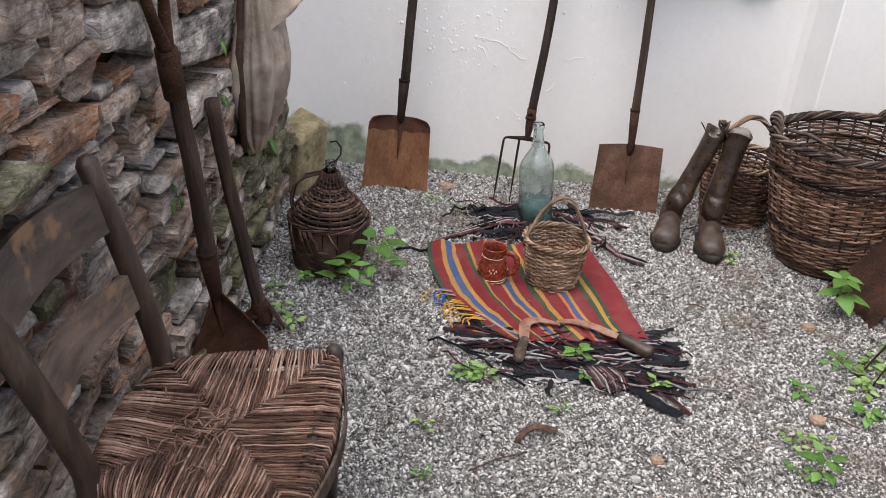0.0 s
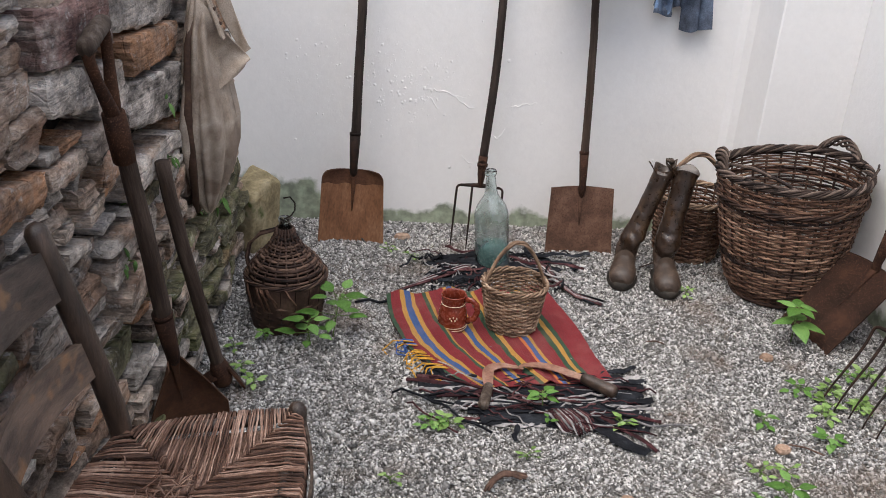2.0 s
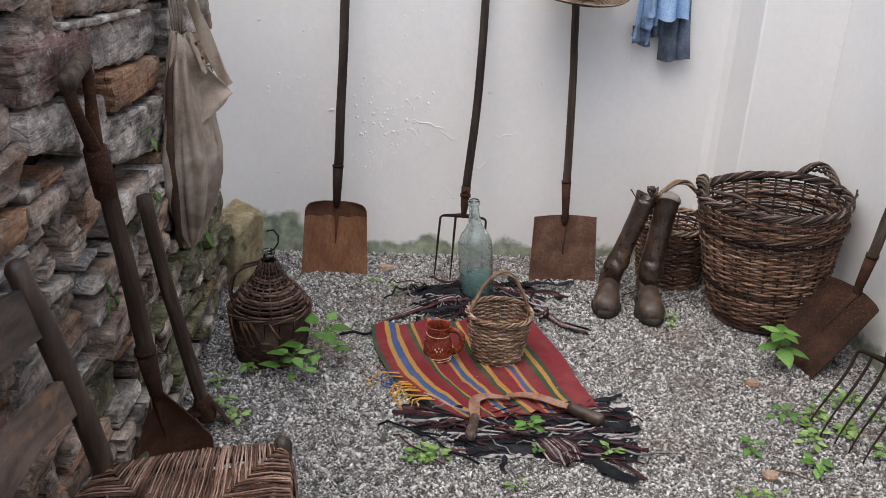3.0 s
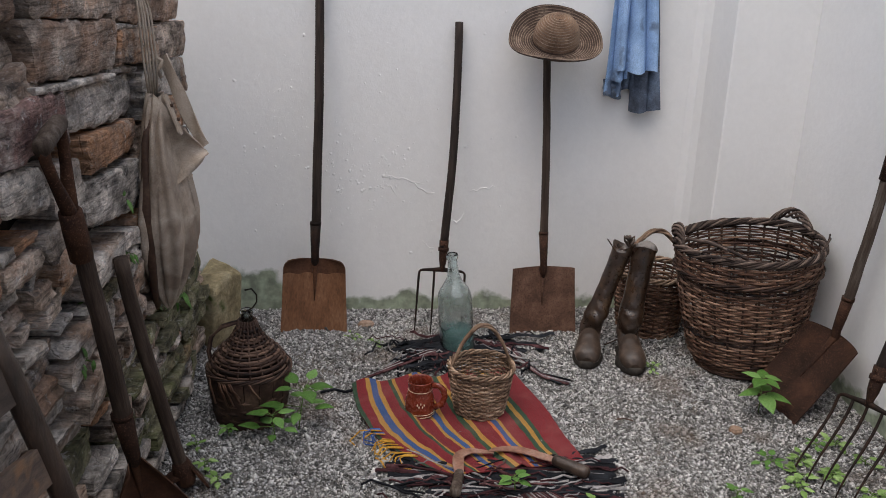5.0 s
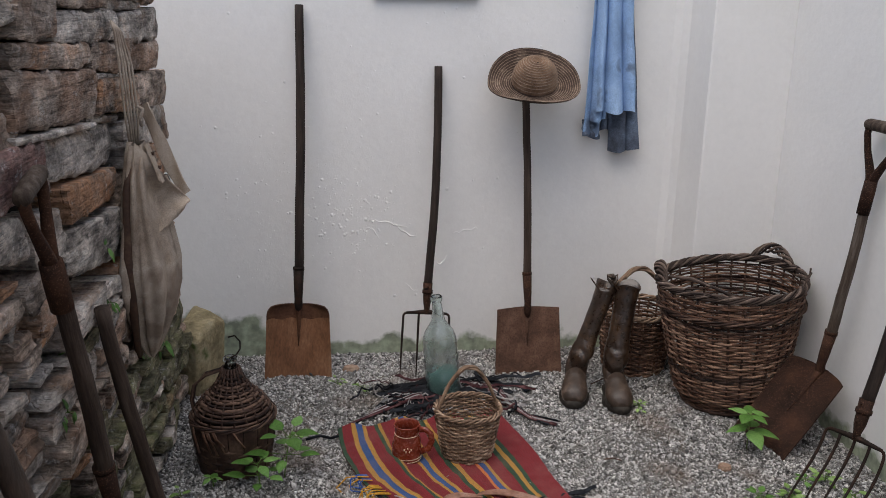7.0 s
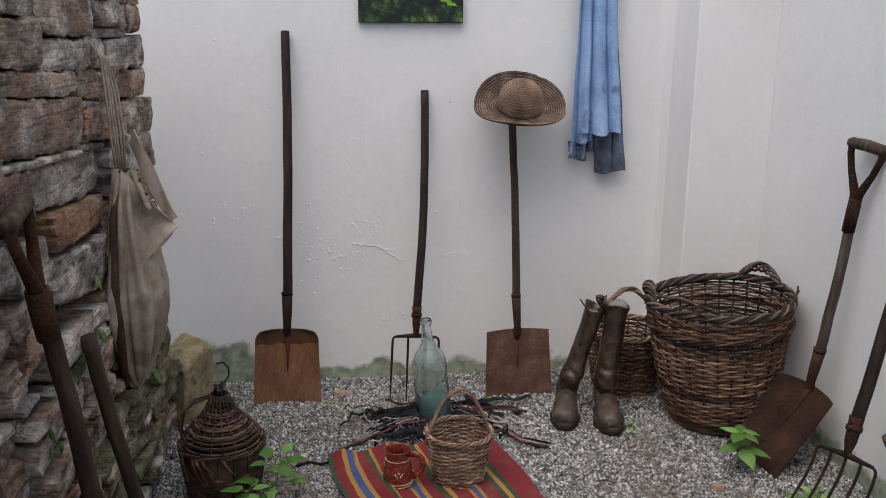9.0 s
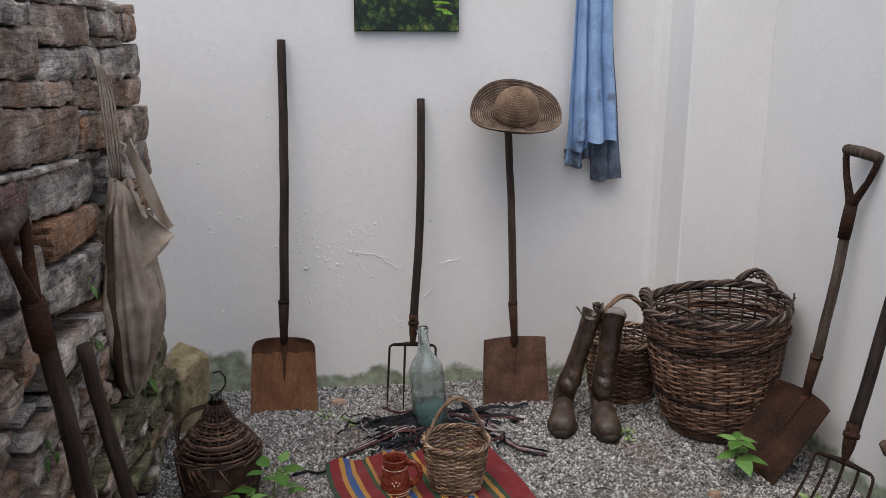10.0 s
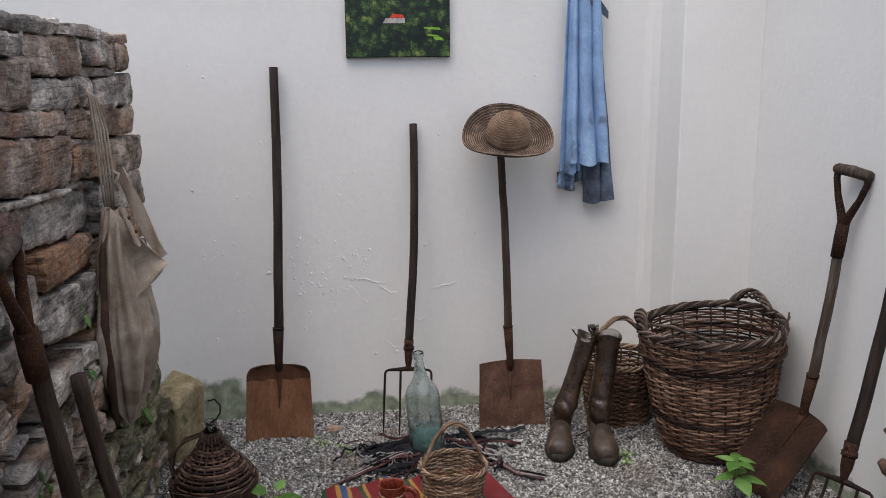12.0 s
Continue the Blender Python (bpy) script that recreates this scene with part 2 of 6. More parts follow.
def schist_material(name, greys, warm, warm_at, moss=0.0):
    """Layered stone: grey leaves, rusty stains, pale lichen, fine split lines."""
    mat = bpy.data.materials.new(name)
    mat.use_nodes = True
    n, ln = mat.node_tree.nodes, mat.node_tree.links.new
    bs = n["Principled BSDF"]
    tc, rnd = n.new("ShaderNodeTexCoord"), n.new("ShaderNodeObjectInfo")
    off = n.new("ShaderNodeVectorMath")
    off.operation = 'MULTIPLY_ADD'
    ln(rnd.outputs["Random"], off.inputs[0])
    off.inputs[1].default_value = (37, 23, 51)
    ln(tc.outputs["Object"], off.inputs[2])

    def tex(scale, detail, stretch=(1, 1, 1), rough=0.65):
        mp, k = n.new("ShaderNodeMapping"), n.new("ShaderNodeTexNoise")
        mp.inputs["Scale"].default_value = stretch
        ln(off.outputs[0], mp.inputs[0]), ln(mp.outputs[0], k.inputs["Vector"])
        k.inputs["Scale"].default_value, k.inputs["Detail"].default_value, k.inputs["Roughness"].default_value = scale, detail, rough
        return k.outputs[0]

    def span(src, a, b, c=0.0, d=1.0):
        k = n.new("ShaderNodeMapRange")
        for i, q in enumerate((a, b, c, d)):
            k.inputs[i + 1].default_value = q
        ln(src, k.inputs[0])
        return k.outputs[0]

    def blend(fac, a, b, kind='MIX'):
        k = n.new("ShaderNodeMix")
        k.data_type, k.blend_type = 'RGBA', kind
        for src, sock in ((fac, 0), (a, 6), (b, 7)):
            if isinstance(src, tuple):
                k.inputs[sock].default_value = (*src, 1)
            elif isinstance(src, float):
                k.inputs[sock].default_value = src
            else:
                ln(src, k.inputs[sock])
        return k.outputs[2]

    broad, lines, fine = tex(6, 7, (1, 1, 2.2), 0.7), tex(11, 6, (1, 0.6, 7)), tex(55, 6, (1, 1, 2))
    ramp = n.new("ShaderNodeValToRGB")
    el = ramp.color_ramp.elements
    el.new(0.5)
    for e, q, c in zip(el, (0.34, 0.5, 0.68), greys):
        e.position, e.color = q, (*c, 1)
    ln(broad, ramp.inputs[0])
    col = ramp.outputs[0]
    tint = n.new("ShaderNodeMath")
    tint.operation = 'MULTIPLY_ADD'
    ln(rnd.outputs["Random"], tint.inputs[0])
    tint.inputs[1].default_value = 0.16
    ln(tex(5, 5, (1, 1, 1.5)), tint.inputs[2])
    col = blend(span(tint.outputs[0], warm_at, warm_at + 0.16, 0, 0.85), col, warm)
    if moss:
        col = blend(span(tex(8, 6), 0.5, 0.66, 0, moss), col, (0.13, 0.15, 0.05))
    col = blend(span(tex(17, 8, (1, 1, 1.4), 0.8), 0.57, 0.62, 0, 0.6), col, (0.58, 0.55, 0.52))
    col = blend(span(tex(13, 8, (1, 1, 1.4), 0.8), 0.59, 0.64, 0, 0.6), col, (0.05, 0.046, 0.043))
    col = blend(1.0, col, span(tex(6, 7, (1, 1, 1.3), 0.7), 0.34, 0.66, 0.42, 1.6), 'MULTIPLY')
    col = blend(1.0, col, span(fine, 0.3, 0.7, 0.7, 1.4), 'MULTIPLY')
    col = blend(1.0, col, span(lines, 0.38, 0.46, 0.55, 1.06), 'MULTIPLY')
    vo, vm, wob = n.new("ShaderNodeTexVoronoi"), n.new("ShaderNodeMapping"), n.new("ShaderNodeVectorMath")
    vo.feature = 'DISTANCE_TO_EDGE'
    vo.inputs["Scale"].default_value = 7.5
    vm.inputs["Scale"].default_value = (1, 0.55, 1.7)
    wn_ = n.new("ShaderNodeTexNoise")
    wn_.inputs["Scale"].default_value, wn_.inputs["Detail"].default_value = 9, 5
    ln(off.outputs[0], wn_.inputs["Vector"])
    wob.operation = 'MULTIPLY_ADD'
    ln(wn_.outputs["Color"], wob.inputs[0])
    wob.inputs[1].default_value = (0.16, 0.16, 0.16)
    ln(off.outputs[0], wob.inputs[2]), ln(wob.outputs[0], vm.inputs[0]), ln(vm.outputs[0], vo.inputs["Vector"])
    crack = span(vo.outputs["Distance"], 0.0, 0.035, 0.0, 1.0)
    col = blend(1.0, col, span(crack, 0, 1, 0.95, 1.0), 'MULTIPLY')
    ln(col, bs.inputs["Base Color"])
    bs.inputs["Roughness"].default_value = 0.88
    bs.inputs["Specular IOR Level"].default_value = 0.3
    add = n.new("ShaderNodeMath")
    add.operation = 'MULTIPLY_ADD'
    ln(lines, add.inputs[0])
    add.inputs[1].default_value = 1.3
    both = n.new("ShaderNodeMath")
    both.operation = 'ADD'
    ln(fine, both.inputs[0]), ln(span(crack, 0, 1, 0.0, 0.3), both.inputs[1])
    ln(both.outputs[0], add.inputs[2])
    bp = n.new("ShaderNodeBump")
    bp.inputs["Strength"].default_value, bp.inputs["Distance"].default_value = 1.0, 0.012
    ln(add.outputs[0], bp.inputs["Height"]), ln(bp.outputs[0], bs.inputs["Normal"])
    return mat


GREYS = ((0.07, 0.062, 0.056), (0.40, 0.35, 0.305), (0.70, 0.64, 0.58))
BROWNS = ((0.075, 0.055, 0.044), (0.38, 0.30, 0.24), (0.62, 0.52, 0.44))
schist_grey = schist_material("grey_schist", GREYS, (0.27, 0.165, 0.105), 0.60)
schist_brown = schist_material("brown_schist", BROWNS, (0.27, 0.165, 0.11), 0.54)
schist_orange = schist_material("rusty_schist", BROWNS, (0.40, 0.20, 0.10), 0.47)
schist_red = schist_material("reddish_schist", GREYS, (0.20, 0.10, 0.085), 0.5)
schist_green = schist_material("mossy_schist", ((0.07, 0.062, 0.04), (0.2, 0.18, 0.11), (0.31, 0.29, 0.2)), (0.22, 0.15, 0.08), 0.66, 0.6)
sand_stone = material("yellow_stone", [(0.11, 0.09, 0.05), (0.34, 0.28, 0.165), (0.52, 0.46, 0.32)], 9, (0.75, 0.95), 0.7, 40, depth=0.012, speck=(0.10, 0.12, 0.04), speck_scale=10, speck_at=0.58)
# earth core coloured extra dark, deepening the shade in the open joints
gap_shade = material("dark_wall_core", [(0.0090, 0.0072, 0.0060), (0.0210, 0.0168, 0.0132), (0.0420, 0.0348, 0.0270)], 14, (0.9, 1.0), 0.8, 60)
gravel_stone = material("grey_gravel", [(0.070, 0.068, 0.066), (0.30, 0.293, 0.285), (0.65, 0.64, 0.625)], 30, (0.7, 0.95), 0.3, 200, 0, 0.8, "island", contrast=0.8,
                        speck=(0.18, 0.125, 0.09), speck_scale=2.4, speck_at=0.56, speck_most=0.42)


def plaster_material():
    """White limewash over rough render, with a green algae hem at the foot."""
    mat = material("white_limewash", [(0.715, 0.710, 0.695), (0.76, 0.753, 0.738), (0.80, 0.793, 0.778)], 2.2, (0.8, 0.95), 0.16, 38, 0, 0, None, contrast=0.7, depth=0.010)
    nt = mat.node_tree
    n, ln = nt.nodes, nt.links.new
    bs = n["Principled BSDF"]
    old = bs.inputs["Base Color"].links[0].from_socket
    for k in n:
        if k.type == 'MAP_RANGE' and k.inputs[3].default_value < 0.7:
            k.inputs[3].default_value, k.inputs[4].default_value = 0.975, 1.02
    geo, sep = n.new("ShaderNodeNewGeometry"), n.new("ShaderNodeSeparateXYZ")
    ln(geo.outputs["Position"], sep.inputs[0])
    ns = n.new("ShaderNodeTexNoise")
    ns.inputs["Scale"].default_value, ns.inputs["Detail"].default_value = 9.0, 6.0
    ln(geo.outputs["Position"], ns.inputs["Vector"])
    # the hem stands higher beside the stone wall
    hi = n.new("ShaderNodeMapRange")
    hi.inputs[1].default_value, hi.inputs[2].default_value = -0.15, -0.6
    hi.inputs[3].default_value, hi.inputs[4].default_value = 0.075, 0.22
    ln(sep.outputs[0], hi.inputs[0])
    wob = n.new("ShaderNodeMath")
    wob.operation = 'MULTIPLY_ADD'
    ln(ns.outputs[0], wob.inputs[0])
    wob.inputs[1].default_value, wob.inputs[2].default_value = 0.22, -0.11
    top = n.new("ShaderNodeMath")
    top.operation = 'ADD'
    ln(hi.outputs[0], top.inputs[0]), ln(wob.outputs[0], top.inputs[1])
    dz = n.new("ShaderNodeMath")
    dz.operation = 'SUBTRACT'
    ln(top.outputs[0], dz.inputs[0]), ln(sep.outputs[2], dz.inputs[1])
    msk = n.new("ShaderNodeMapRange")
    msk.inputs[1].default_value, msk.inputs[2].default_value = 0.0, 0.03
    msk.inputs[4].default_value = 0.8
    ln(dz.outputs[0], msk.inputs[0])
    n2 = n.new("ShaderNodeTexNoise")
    n2.inputs["Scale"].default_value, n2.inputs["Detail"].default_value = 26.0, 6.0
    ln(geo.outputs["Position"], n2.inputs["Vector"])
    rp = n.new("ShaderNodeValToRGB")
    el = rp.color_ramp.elements
    el[0].position, el[0].color = 0.35, (0.05, 0.08, 0.022, 1)
    el[1].position, el[1].color = 0.65, (0.26, 0.32, 0.19, 1)
    ln(n2.outputs[0], rp.inputs[0])
    mx = n.new("ShaderNodeMix")
    mx.data_type = 'RGBA'
    ln(msk.outputs[0], mx.inputs[0]), ln(old, mx.inputs[6]), ln(rp.outputs[0], mx.inputs[7])
    ln(mx.outputs[2], bs.inputs["Base Color"])
    return mat


plaster = plaster_material()


def ground_material():
    """Fine grit with browner damp patches."""
    mat = material("grit", [(0.05, 0.043, 0.036), (0.16, 0.15, 0.14), (0.32, 0.31, 0.30)], 90, (0.85, 1.0), 1.0, 260, 0, 0, None, contrast=0.6, depth=0.006,
                   speck=(0.16, 0.11, 0.075), speck_scale=2.2, speck_at=0.56, speck_most=0.35)
    return mat


grit = ground_material()


# ---- the setting ----
def ground_height(x, y):
    return 0.008 * noise.noise(Vector((x * 2.2, y * 2.2, 0.3))) + 0.004 * noise.noise(Vector((x * 9, y * 9, 4.0)))


def build_ground():
    xs = [-60, -20, -6, -2] + [i * 0.06 - 0.9 for i in range(47)] + [2.4, 6, 20, 60]
    ys = [-60, -20, -6, -1, 0.3] + [0.8 + i * 0.06 for i in range(50)] + [5, 12, 60]
    rows = [[(x, y, ground_height(x, y) * (1 if -1 < x < 2 and 0 < y < 4 else 0) - 0.004) for y in ys] for x in xs]
    s = Shape().grid(rows)
    return tagged(part("ground", s, grit), "grey gravel yard with brown damp patches and weeds", "ground", kind="structure")


ground = build_ground()


def plain_wall(name, boxes, label):
    s = Shape()
    for b in boxes:
        s.box(*b)
    return tagged(part(name, s, plaster, smooth=False), label, "wall", kind="structure")


wall_north = plain_wall("wall_north", [(-3.2, 2.2, BACK, BACK + 0.25, -0.1, 2.9)], "white limewashed wall with peeling blisters and green foot")
# the pier's plaster runs out in a soft slope against the back wall
PIER_PLAN = [(2.1, BACK - 0.001), (2.1, PIER_Y), (PIER_X + 0.006, PIER_Y), (PIER_X, PIER_Y + 0.006), (PIER_X - 0.008, 3.62), (PIER_X - 0.02, 3.70), (PIER_X - 0.042, 3.735), (PIER_X - 0.075, BACK - 0.001)]
pier = tagged(part("corner_pier", Shape().grid([[(x, y, z) for x, y in PIER_PLAN] for z in (-0.1, 2.898)], wrap=True, cap=True), plaster, smooth=False),
              "white limewashed pier in the corner of the yard", "wall", kind="structure")
wall_east = plain_wall("wall_east", [(RIGHT, RIGHT + 0.25, -3.0, PIER_Y - 0.002, -0.1, 2.9)], "white limewashed side wall with blistered paint")
# added out of view: closes the yard and dims light low down
wall_south = plain_wall("wall_south", [(-3.2, RIGHT - 0.002, -3.25, -3.0, -0.1, 2.4)], "unseen white wall added to close the yard behind the camera")


def build_plaster_scars():
    """Curled edges of loose limewash and small blisters on the back wall."""
    rng = random.Random(5)
    for cx, cz, ln_, amp in ((0.16, 0.60, 0.17, 0.016), (0.24, 0.57, 0.10, 0.03), (0.50, 0.565, 0.11, 0.008), (0.40, 0.44, 0.05, 0.03), (0.10, 0.55, 0.06, 0.03), (0.27, 0.31, 0.05, 0.02)):
        s = Shape()
        pts = []
        for i in range(13):
            t = i / 12
            pts.append((cx - ln_ / 2 + ln_ * t, BACK - 0.0005, cz + amp * math.sin(3.2 * t + cx * 9) + wig((t * 3, cx, cz), 2.5, 0.012)))
        s.tube(pts, [0.0010 + 0.0014 * abs(math.sin(math.pi * i / 12)) for i in range(13)], 5)
        part("plaster_crack", s, plaster, wall_north)
    s = Shape()
    for _ in range(1100):
        if rng.random() < 0.55:
            x, z = rng.gauss(0.02, 0.12), rng.gauss(0.62, 0.10)
        elif rng.random() < 0.5:
            x, z = rng.gauss(-0.35, 0.12), rng.gauss(0.75, 0.2)
        else:
            x, z = rng.uniform(-0.6, 1.35), rng.uniform(0.2, 1.6)
        r = rng.uniform(0.0012, 0.0030) + 0.006 * rng.random() ** 8
        n = len(s.v)
        ring = [(x + r * math.cos(a) * rng.uniform(0.7, 1.4), BACK + 0.0004, z + r * math.sin(a) * rng.uniform(0.7, 1.4)) for a in (i * math.pi / 3 for i in range(6))]
        s.add(ring + [(x, BACK - r * 0.8, z)], [(i, (i + 1) % 6, 6) for i in range(6)])
    part("plaster_blisters", s, plaster, wall_north)


build_plaster_scars()


# ---- dry stone wall ----
def stone_shape(rng, y0, y1, z0, z1, out, tilt):
    """One split schist block with a flat, stepped, broken face; local to its own centre."""
    cy, cz = (y0 + y1) / 2, (z0 + z1) / 2
    w, h = y1 - y0, z1 - z0
    nu = max(6, min(26, int(w / 0.016)))
    nv = max(5, min(14, int(h / 0.011)))
    sd = rng.uniform(0, 90)
    skew0, skew1 = rng.uniform(-0.35, 0.35) * min(h, 0.1), rng.uniform(-0.35, 0.35) * min(h, 0.1)
    slope, lean = rng.gauss(0, 0.06), rng.gauss(-0.03, 0.10)
    step = rng.uniform(0.016, 0.034)
    rough = rng.uniform(0.5, 1.3)
    cut = [rng.uniform(0.0, 0.3) * min(w, h) for _ in range(4)]
    rows = []
    for i in range(nu + 1):
        row = []
        for j in range(nv + 1):
            u, v = i / nu, j / nv
            y = -w / 2 + w * u + mix(skew0, skew1, u) * (v - 0.5) * 2
            z = -h / 2 + h * v
            # knocked-off corners
            for c, (su, sv) in zip(cut, ((0, 0), (0, 1), (1, 0), (1, 1))):
                du, dv = abs(u - su) * w, abs(v - sv) * h
                over = c - du - dv
                if over > 0:
                    y += over * 0.5 * (1 if su == 0 else -1)
                    z += over * 0.5 * (1 if sv == 0 else -1)
            z += tilt * y
            # ragged outline
            y += wig((sd, z * 1.0, 0.2), 26, 0.009) * max(0, abs(u - 0.5) * 4 - 1)
            z += wig((y, sd, 0.7), 18, 0.007) * max(0, abs(v - 0.5) * 4 - 1)
            layer = (z + wig((y, z, sd), 5, 0.02)) / step
            k = math.floor(layer)
            x = wig((k * 1.37, y * 0.25, sd), 2.6, 0.016) * rough + wig((y, z, sd), 7, 0.008) * rough + wig((y, z * 2, sd), 34, 0.004) + wig((y, z * 2, sd), 80, 0.0025)
            x += slope * y + lean * z
            edge = min(u * w, (1 - u) * w, v * h, (1 - v) * h)
            if edge < 0.003:
                x -= 0.006
            row.append((x + out, y, z))
        rows.append(row)
    s = Shape()
    s.grid(rows)
    rim = [rows[i][0] for i in range(nu)] + [rows[nu][j] for j in range(nv)] + [rows[i][nv] for i in range(nu, 0, -1)] + [rows[0][j] for j in range(nv, 0, -1)]
    rim.append(rim[0])
    s.grid([rim, [(-0.13, y * 0.9, z * 0.9) for _, y, z in rim]])
    return s, (STONE, cy, cz)


def block_shape(rng, ya, yb, low_a, low_b, high_a, high_b, out):
    """One squared wall block with a chipped, nearly flat face and four free corner heights."""
    cy, cz = (ya + yb) / 2, (low_a + low_b + high_a + high_b) / 4
    w, h = yb - ya, max(high_a - low_a, high_b - low_b)
    nu, nv = max(8, min(40, int(w / 0.012))), max(3, min(16, int(h / 0.010)))
    sd = rng.uniform(0, 90)
    planes = [(0.0, rng.gauss(0, 0.03), rng.gauss(0, 0.06))]
    for _ in range(rng.randint(3, 6)):
        planes.append((rng.uniform(0.004, 0.014), rng.choice((-1, 1)) * rng.uniform(0.01, 0.09), rng.choice((-1, 1)) * rng.uniform(0.02, 0.28)))
    rows = []
    for i in range(nu + 1):
        row = []
        for j in range(nv + 1):
            u, v = i / nu, j / nv
            lo, hi = mix(low_a, low_b, u), mix(high_a, high_b, u)
            y, z = mix(ya, yb, u) - cy, mix(lo, hi, v) - cz
            y += (wig((sd, z, 0.2), 14, 0.020) + wig((sd, z, 4.2), 50, 0.012)) * max(0, abs(u - 0.5) * 6 - 2)
            z += (wig((y, sd, 0.7), 9, 0.012) + wig((y, sd, 3.7), 40, 0.010)) * max(0, abs(v - 0.5) * 4 - 1) * min(1, h / 0.06)
            x = min(d + a * y + b * z for d, a, b in planes)
            x += wig((y, z, sd), 11, 0.004) + wig((y, z, sd), 34, 0.004) + wig((y, z * 1.6, sd), 90, 0.0025)
            edge = min(u * w, (1 - u) * w, v * h, (1 - v) * h)
            x -= 0.004 * max(0, 1 - edge / 0.005)
            row.append((x + out, y, z))
        rows.append(row)
    s = Shape().grid(rows)
    rim = [rows[i][0] for i in range(nu)] + [rows[nu][j] for j in range(nv)] + [rows[i][nv] for i in range(nu, 0, -1)] + [rows[0][j] for j in range(nv, 0, -1)]
    rim.append(rim[0])
    s.grid([rim, [(-0.13, y * 0.98, z * 0.94) for _, y, z in rim]])
    return s, (STONE + 0.022 - 0.025 * max(0, cz - 0.85), cy, cz)


# large blocks at the end of the wall, course by course from the top:
# near and far end along the wall, lower heights, upper heights, kind of stone
BLOCK_COURSES = (
    [(2.02, 2.61, 1.616, 1.615, 1.657, 1.658, "g"), (2.61, 2.97, 1.612, 1.609, 1.650, 1.644, "g"), (2.97, 3.43, 1.603, 1.600, 1.637, 1.633, "b")],
    [(1.98, 2.27, 1.559, 1.560, 1.615, 1.615, "g"), (2.27, 2.74, 1.512, 1.500, 1.611, 1.609, "b"), (2.74, 3.20, 1.531, 1.521, 1.605, 1.603, "g"), (3.20, 3.44, 1.502, 1.502, 1.599, 1.599, "o")],
    [(1.98, 2.25, 1.452, 1.440, 1.557, 1.555, "b"), (2.74, 3.21, 1.496, 1.491, 1.528, 1.519, "g")],
    [(2.25, 2.87, 1.429, 1.408, 1.508, 1.494, "g"), (2.87, 3.44, 1.400, 1.384, 1.490, 1.495, "g")],
    [(1.95, 2.54, 1.391, 1.357, 1.447, 1.423, "o"), (2.53, 3.00, 1.340, 1.305, 1.421, 1.398, "b"), (3.00, 3.46, 1.304, 1.279, 1.397, 1.380, "b")],
    [(1.92, 2.51, 1.255, 1.219, 1.388, 1.351, "b"), (2.52, 2.85, 1.318, 1.297, 1.338, 1.312, "g"), (2.51, 2.98, 1.226, 1.182, 1.318, 1.290, "o"), (2.98, 3.46, 1.180, 1.150, 1.300, 1.275, "b")],
    [(1.90, 2.46, 1.236, 1.195, 1.256, 1.216, "g"), (2.45, 2.74, 1.205, 1.177, 1.226, 1.199, "g"), (2.08, 2.71, 1.118, 1.061, 1.216, 1.185, "g"), (2.71, 3.03, 1.042, 1.016, 1.184, 1.165, "g"), (3.04, 3.43, 1.060, 1.019, 1.173, 1.145, "g")],
    [(1.66, 2.08, 1.136, 1.103, 1.252, 1.222, "r"), (2.14, 2.63, 1.012, 0.969, 1.103, 1.057, "o"), (2.64, 3.10, 0.935, 0.905, 1.035, 1.010, "b"), (3.12, 3.43, 0.930, 0.895, 1.053, 1.014, "o")],
    [(1.66, 1.88, 1.040, 0.998, 1.130, 1.095, "g"), (1.89, 2.13, 0.975, 0.929, 1.095, 1.060, "g"), (2.12, 2.58, 0.885, 0.805, 1.000, 0.965, "g"), (2.59, 3.02, 0.800, 0.79, 0.925, 0.898, "g"), (3.03, 3.42, 0.79, 0.785, 0.896, 0.888, "b")],
)


